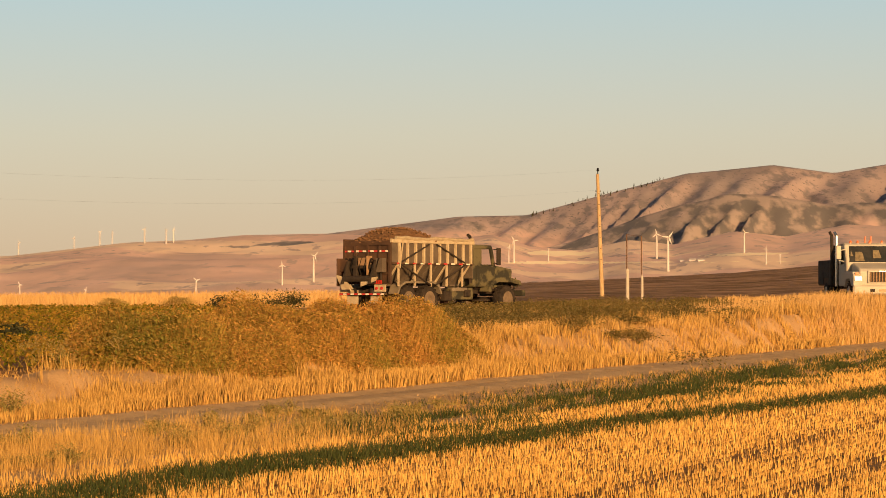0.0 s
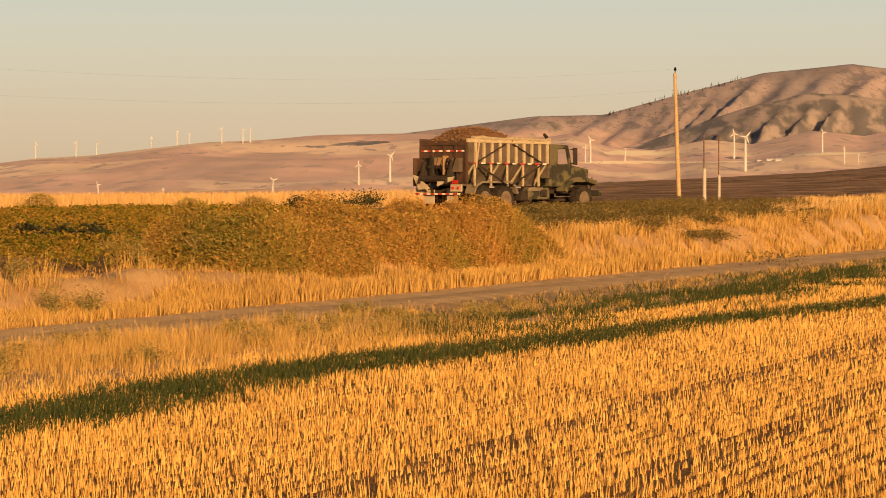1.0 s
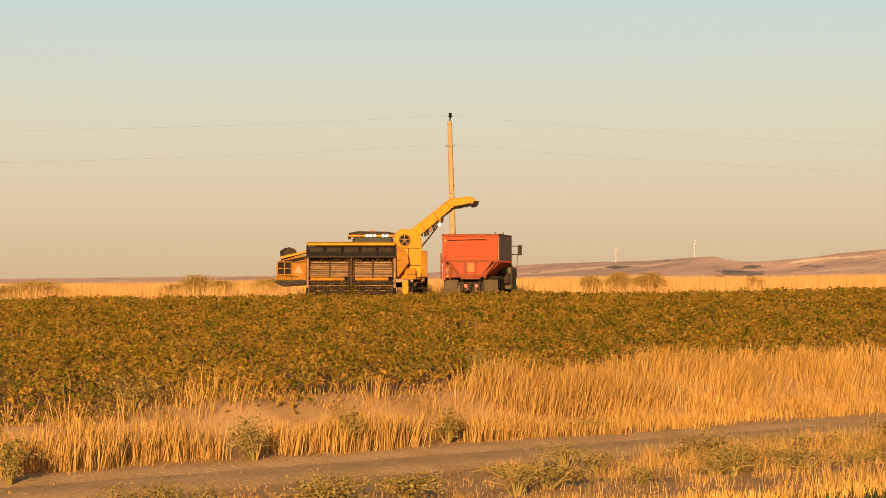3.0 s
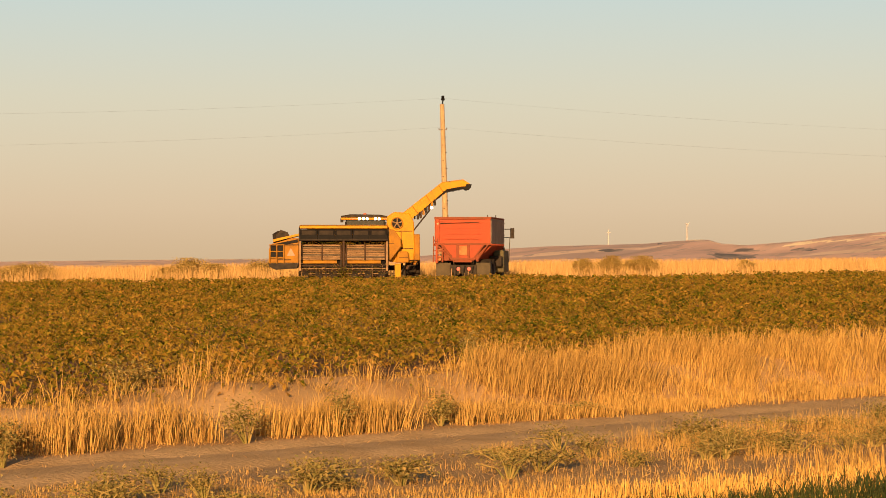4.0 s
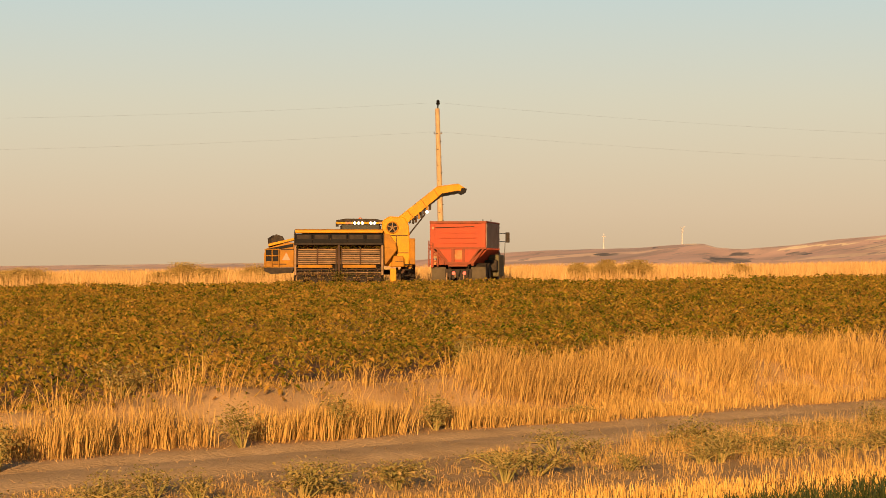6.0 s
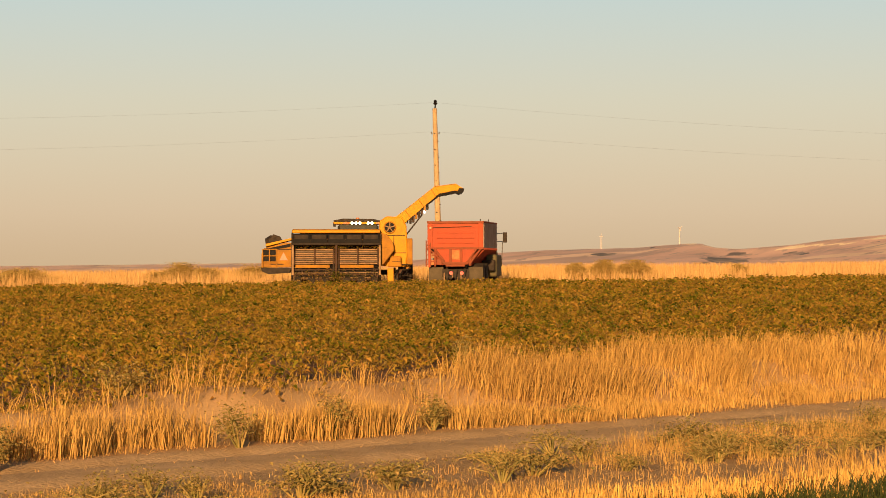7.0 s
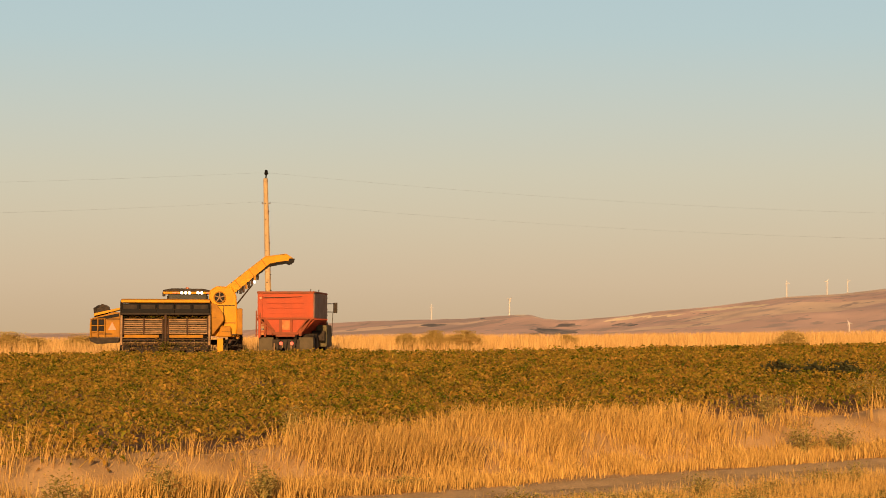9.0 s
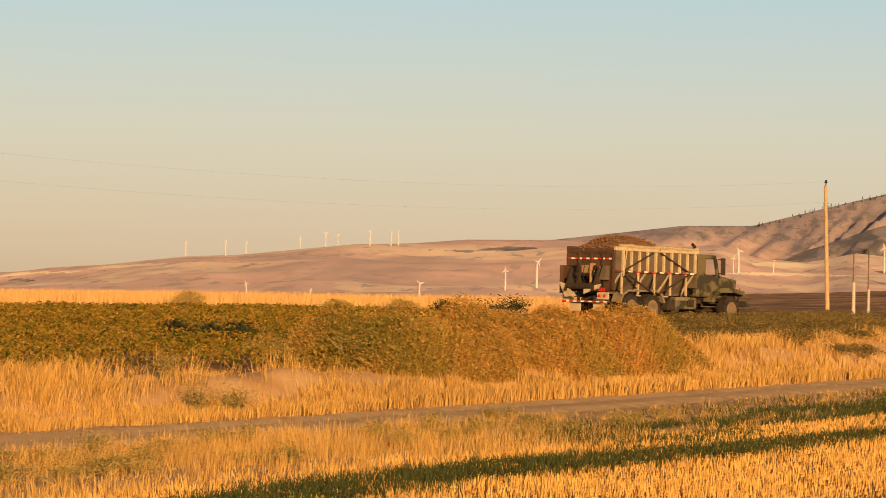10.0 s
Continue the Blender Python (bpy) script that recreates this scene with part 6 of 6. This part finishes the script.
    prism(bm, [(1.4, 0.9), (8.2, 0.9), (8.2, 2.4), (1.4, 2.6)], -1.7, 1.8, "x", 0.04)
    part("body", bm, "yellow_dusty", t)
    bm = B()
    box(bm, 0.1, 1.9, 2.0, 3.7, 2.5, 3.2, 0.05)
    part("cab", bm, "glass", t, "dark glazed cab")
    bm = B()
    prism(bm, [(-0.12, 3.20), (2.0, 3.20), (2.08, 3.26), (1.7, 3.34), (0.3, 3.36), (-0.15, 3.28)], 1.85, 3.9, "y", 0.02)
    part("cab_roof", bm, "dark_steel", t)
    bm = B()
    prism(bm, [(-0.12, 3.10), (2.04, 3.10), (2.10, 3.2), (-0.16, 3.2)], 1.8, 3.8, "y", 0.02)
    part("roof_visor", bm, "yellow", t)
    for x0, x1 in ((0.28, 0.6), (1.84, 2.0)):
        bm = B()
        box(bm, x0, x1, 1.78, 1.8, 3.12, 3.18, 0.006)
        part("roof_marker_lamp", bm, "orange", t)
    bm = B()
    box(bm, -0.16, -0.02, 1.84, 1.9, 2.98, 3.2, 0.015)
    part("roof_mirror", bm, "dark_steel", t)
    bm = B()
    lathe(bm, [(0, 0.09), (0.07, 0.08), (0.1, 0.04)], (0.98, 2.6, 3.32), "z", 10)
    part("beacon", bm, "orange", t)
    for xx in (0.72, 0.9, 1.08, 1.47, 1.64):
        bm = B()
        lathe(bm, [(-0.05, 0.062), (0, 0.068), (0.06, 0.04)], (xx, 1.79, 3.15), "y", 12)
        part("work_lamp", bm, "lamp", t, "lit white work lamp")
    for xx in (0.1, 1.9):
        bm = B()
        box(bm, xx - 0.05, xx + 0.05, 1.98, 2.06, 2.5, 3.02)
        part("cab_pillar", bm, "black", t)
    for ob in t.children:  # the cab sits low behind the hood
        if ob.name.startswith(("cab", "roof", "beacon", "work_lamp")):
            ob.location.z -= 0.13
    # discharge tower with fan
    bm = B()
    prism(bm, [(1.95, 1.05), (2.6, 0.98), (3.2, 1.0), (3.28, 1.6), (3.22, 2.9), (3.0, 3.28), (2.3, 3.32), (1.98, 3.1)], 0.9, 2.3, "y", 0.05)
    part("discharge_tower", bm, "yellow", t)
    bm = B()
    prism(bm, [(1.92, 1.05), (2.15, 1.1), (2.65, 1.75), (2.6, 2.1), (2.3, 2.5), (1.92, 2.55)], 0.35, 0.95, "y", 0.03)
    part("side_shield", bm, "yellow_dusty", t)
    bm = B()
    prism(bm, [(2.35, 0.98), (3.0, 1.0), (2.95, 1.5), (2.5, 1.5)], 0.55, 0.95, "y", 0.04)
    part("step_cover", bm, "yellow_dusty", t)
    # black disc on the solid tower, for the dark inside of the fan hole
    bm = B()
    lathe(bm, [(-0.03, 0.24), (0.03, 0.24)], (2.45, 0.89, 2.8), "y", 20)
    part("fan_opening_dark", bm, "black", t)
    bm = B()
    for k in range(20):
        a0, a1 = k * math.tau / 20, (k + 1) * math.tau / 20
        rod(bm, (2.45 + 0.26 * math.cos(a0), 0.86, 2.8 + 0.26 * math.sin(a0)), (2.45 + 0.26 * math.cos(a1), 0.86, 2.8 + 0.26 * math.sin(a1)), 0.03, n=6)
    part("fan_ring", bm, "yellow_dusty", t)
    for k in range(5):
        bm = B()
        a = k * math.tau / 5 + 0.3
        rod(bm, (2.45, 0.855, 2.8), (2.45 + 0.23 * math.cos(a), 0.855, 2.8 + 0.23 * math.sin(a)), 0.03, n=6)
        part("fan_blade", bm, "web", t)
    for x0, x1, z0, z1, yy in ((2.0, 3.15, 2.42, 2.45, 0.88), (2.62, 2.65, 1.5, 2.42, 0.88), (2.62, 3.2, 1.62, 1.65, 0.88), (1.98, 2.3, 1.85, 1.87, 0.33), (2.55, 2.95, 1.22, 1.24, 0.53)):
        bm = B()
        box(bm, x0, x1, yy, yy + 0.03, z0, z1)
        part("panel_seam", bm, "dark_steel", t)
    bm = B()
    box(bm, 3.24, 3.5, 0.9, 1.6, 1.1, 2.3, 0.03)
    part("side_locker", bm, "yellow_dusty", t)
    bm = B()
    box(bm, 2.34, 2.62, 0.7, 0.95, 0.25, 0.92, 0.02)
    part("support_leg", bm, "yellow", t)
    for k in range(4):
        bm = B()
        rod(bm, (3.0, 0.75, 0.35 + 0.25 * k), (3.3, 0.75, 0.35 + 0.25 * k), 0.025, n=6)
        part("ladder_rung", bm, "dark_steel", t)
    for k, (xx, zz, ww, hh) in enumerate(((2.75, 0.55, 0.16, 0.3), (2.95, 0.78, 0.22, 0.2), (3.3, 0.98, 0.2, 0.16), (2.68, 0.86, 0.1, 0.2), (3.42, 1.3, 0.1, 0.5), (3.05, 0.32, 0.26, 0.12))):
        bm = B()
        box(bm, xx - ww / 2, xx + ww / 2, 1.0 + 0.1 * k, 1.5 + 0.1 * k, zz - hh / 2, zz + hh / 2, 0.015)
        part("drive_housing", bm, ("dark_steel", "brown", "yellow_dusty")[k % 3], t)
    for k in range(3):
        bm = B()
        rod(bm, (2.66 + 0.2 * k, 0.84, 0.5), (2.9 + 0.25 * k, 0.9, 1.02), 0.028, n=6)
        part("hydraulic_hose", bm, "black", t)
    # unloading boom: two straight stretches and a drooping spout
    line = [(2.75, 2.9), (4.66, 4.48), (5.5, 4.62), (5.8, 4.52)]
    half = [0.32, 0.26, 0.21, 0.10]
    up, lo = [], []
    for k, (p, h) in enumerate(zip(line, half)):
        a, b = line[max(0, k - 1)], line[min(3, k + 1)]
        dx, dz = b[0] - a[0], b[1] - a[1]
        q = math.hypot(dx, dz)
        up.append((p[0] - dz / q * h, p[1] + dx / q * h))
        lo.append((p[0] + dz / q * h * 0.55, p[1] - dx / q * h * 0.55))
    for yy in (1.2, 2.0):
        bm = B()
        for k in range(3):
            prism(bm, [lo[k], lo[k + 1], up[k + 1], up[k]], yy - 0.03, yy + 0.03, "y", 0.008)
        part("boom_side", bm, "yellow", t)
    bm = B()
    for k in range(3):
        prism(bm, [(up[k][0], up[k][1] - 0.03), (up[k + 1][0], up[k + 1][1] - 0.03), up[k + 1], up[k]], 1.17, 2.03, "y")
    part("boom_cover", bm, "yellow", t)
    bm = B()
    for k in range(3):
        prism(bm, [(lo[k][0], lo[k][1] - 0.12 * (k > 0)), (lo[k + 1][0], lo[k + 1][1] - 0.12), (lo[k + 1][0], lo[k + 1][1] + 0.06), (lo[k][0], lo[k][1] + 0.06)], 1.25, 1.95, "y")
    part("boom_belt", bm, "black", t)
    for k in range(16):
        f = 0.05 + 0.9 * k / 15
        i = min(1, int(f * 2))
        g = f * 2 - i
        px, pz = lo[i][0] + (lo[i + 1][0] - lo[i][0]) * g, lo[i][1] + (lo[i + 1][1] - lo[i][1]) * g
        bm = B()
        box(bm, px - 0.03, px + 0.03, 1.16, 1.9, pz - 0.10 - 0.02 * (k % 3), pz + 0.02, 0.008)
        part("belt_flight", bm, "black", t)
    for f in (0.3, 0.62, 0.92):
        px, pz = lo[0][0] + (lo[1][0] - lo[0][0]) * f, lo[0][1] + (lo[1][1] - lo[0][1]) * f
        qx, qz = up[0][0] + (up[1][0] - up[0][0]) * f, up[0][1] + (up[1][1] - up[0][1]) * f
        bm = B()
        rod(bm, (px, 1.165, pz), (qx, 1.165, qz), 0.022, n=6)
        part("boom_seam", bm, "yellow_dusty", t)
    for k in range(7):
        px, pz = 3.42 + 0.13 * k, 3.14 + 0.108 * k
        bm = B()
        box(bm, px - 0.05, px + 0.05, 1.2, 1.8, pz - 0.16 - 0.05 * (k % 2), pz + 0.14, 0.01)
        part("belt_guard", bm, ("dark_steel", "brown", "yellow_dusty")[k % 3], t)
    bm = B()
    rod(bm, (3.2, 1.1, 2.45), (3.95, 1.1, 3.4), 0.035)
    part("boom_ram", bm, "dark_steel", t)
    bm = B()
    lathe(bm, [(-0.05, 0.06), (0, 0.07), (0.06, 0.04)], (4.05, 1.05, 3.52), "y", 12)
    part("boom_lamp", bm, "lamp", t, "lit white work lamp")
    bm = B()
    prism(bm, [(5.65, 4.62), (5.9, 4.6), (5.85, 4.42), (5.67, 4.32), (5.55, 4.37)], 1.15, 2.05, "y", 0.01)
    part("spout_flap", bm, "black", t)
    # running gear
    for x, y, r, w in ((-1.55, 2.2, 0.62, 0.55), (1.45, 2.2, 0.62, 0.55), (3.22, 3.2, 0.72, 0.66), (-1.6, 6.6, 0.8, 0.7), (1.6, 6.6, 0.8, 0.7)):
        wheel(t, x, y, r, w, "yellow_dusty", 20)
    for y, r in ((2.2, 0.62), (6.6, 0.8), (3.2, 0.74)):
        bm = B()
        rod(bm, (-1.5, y, r), (3.1 if y == 3.2 else 1.5, y, r), 0.12)
        part("axle", bm, "dark_steel", t)
    return t


def standing(az, d, heading, lift=0.0):
    """On the land at this bearing and distance; the thing's y axis points along heading (degrees clockwise from +y)."""
    x, y = polar(az, d)
    return pose(x, y, g1(x, y) + lift, 0, 0, -heading)


def vine_trash(m):
    """Torn vines hanging from the digging front."""
    n = 1700
    px = np.where(rng.random(n) < 0.3, rng.normal(0.0, 0.3, n), rng.uniform(-1.95, 1.95, n))
    low = rng.random(n) < 0.6
    pz = np.where(low, rng.normal(0.5, 0.2, n), rng.normal(1.92, 0.05, n))
    py = np.where(low, rng.normal(-0.25, 0.1, n), rng.normal(0.35, 0.1, n))
    co, q = leaf_quads(px, py, np.maximum(pz, 0.02), rng.uniform(0.04, 0.10, n))
    ob = sheet("vine_trash", co, q, [M["potato"]])
    ob.matrix_world = m
    tagged(ob, "torn potato vines caught on the digging front", "vines", kind="stuff")


army_truck(standing(21.46, 101.0, 61.0))
red_truck(standing(0.42, 113.0, 7.3))
service_truck(standing(33.40, 100.5, 200.0))
harvester(standing(-2.36, 112.0, -2.0))
vine_trash(standing(-2.36, 112.0, -2.0))
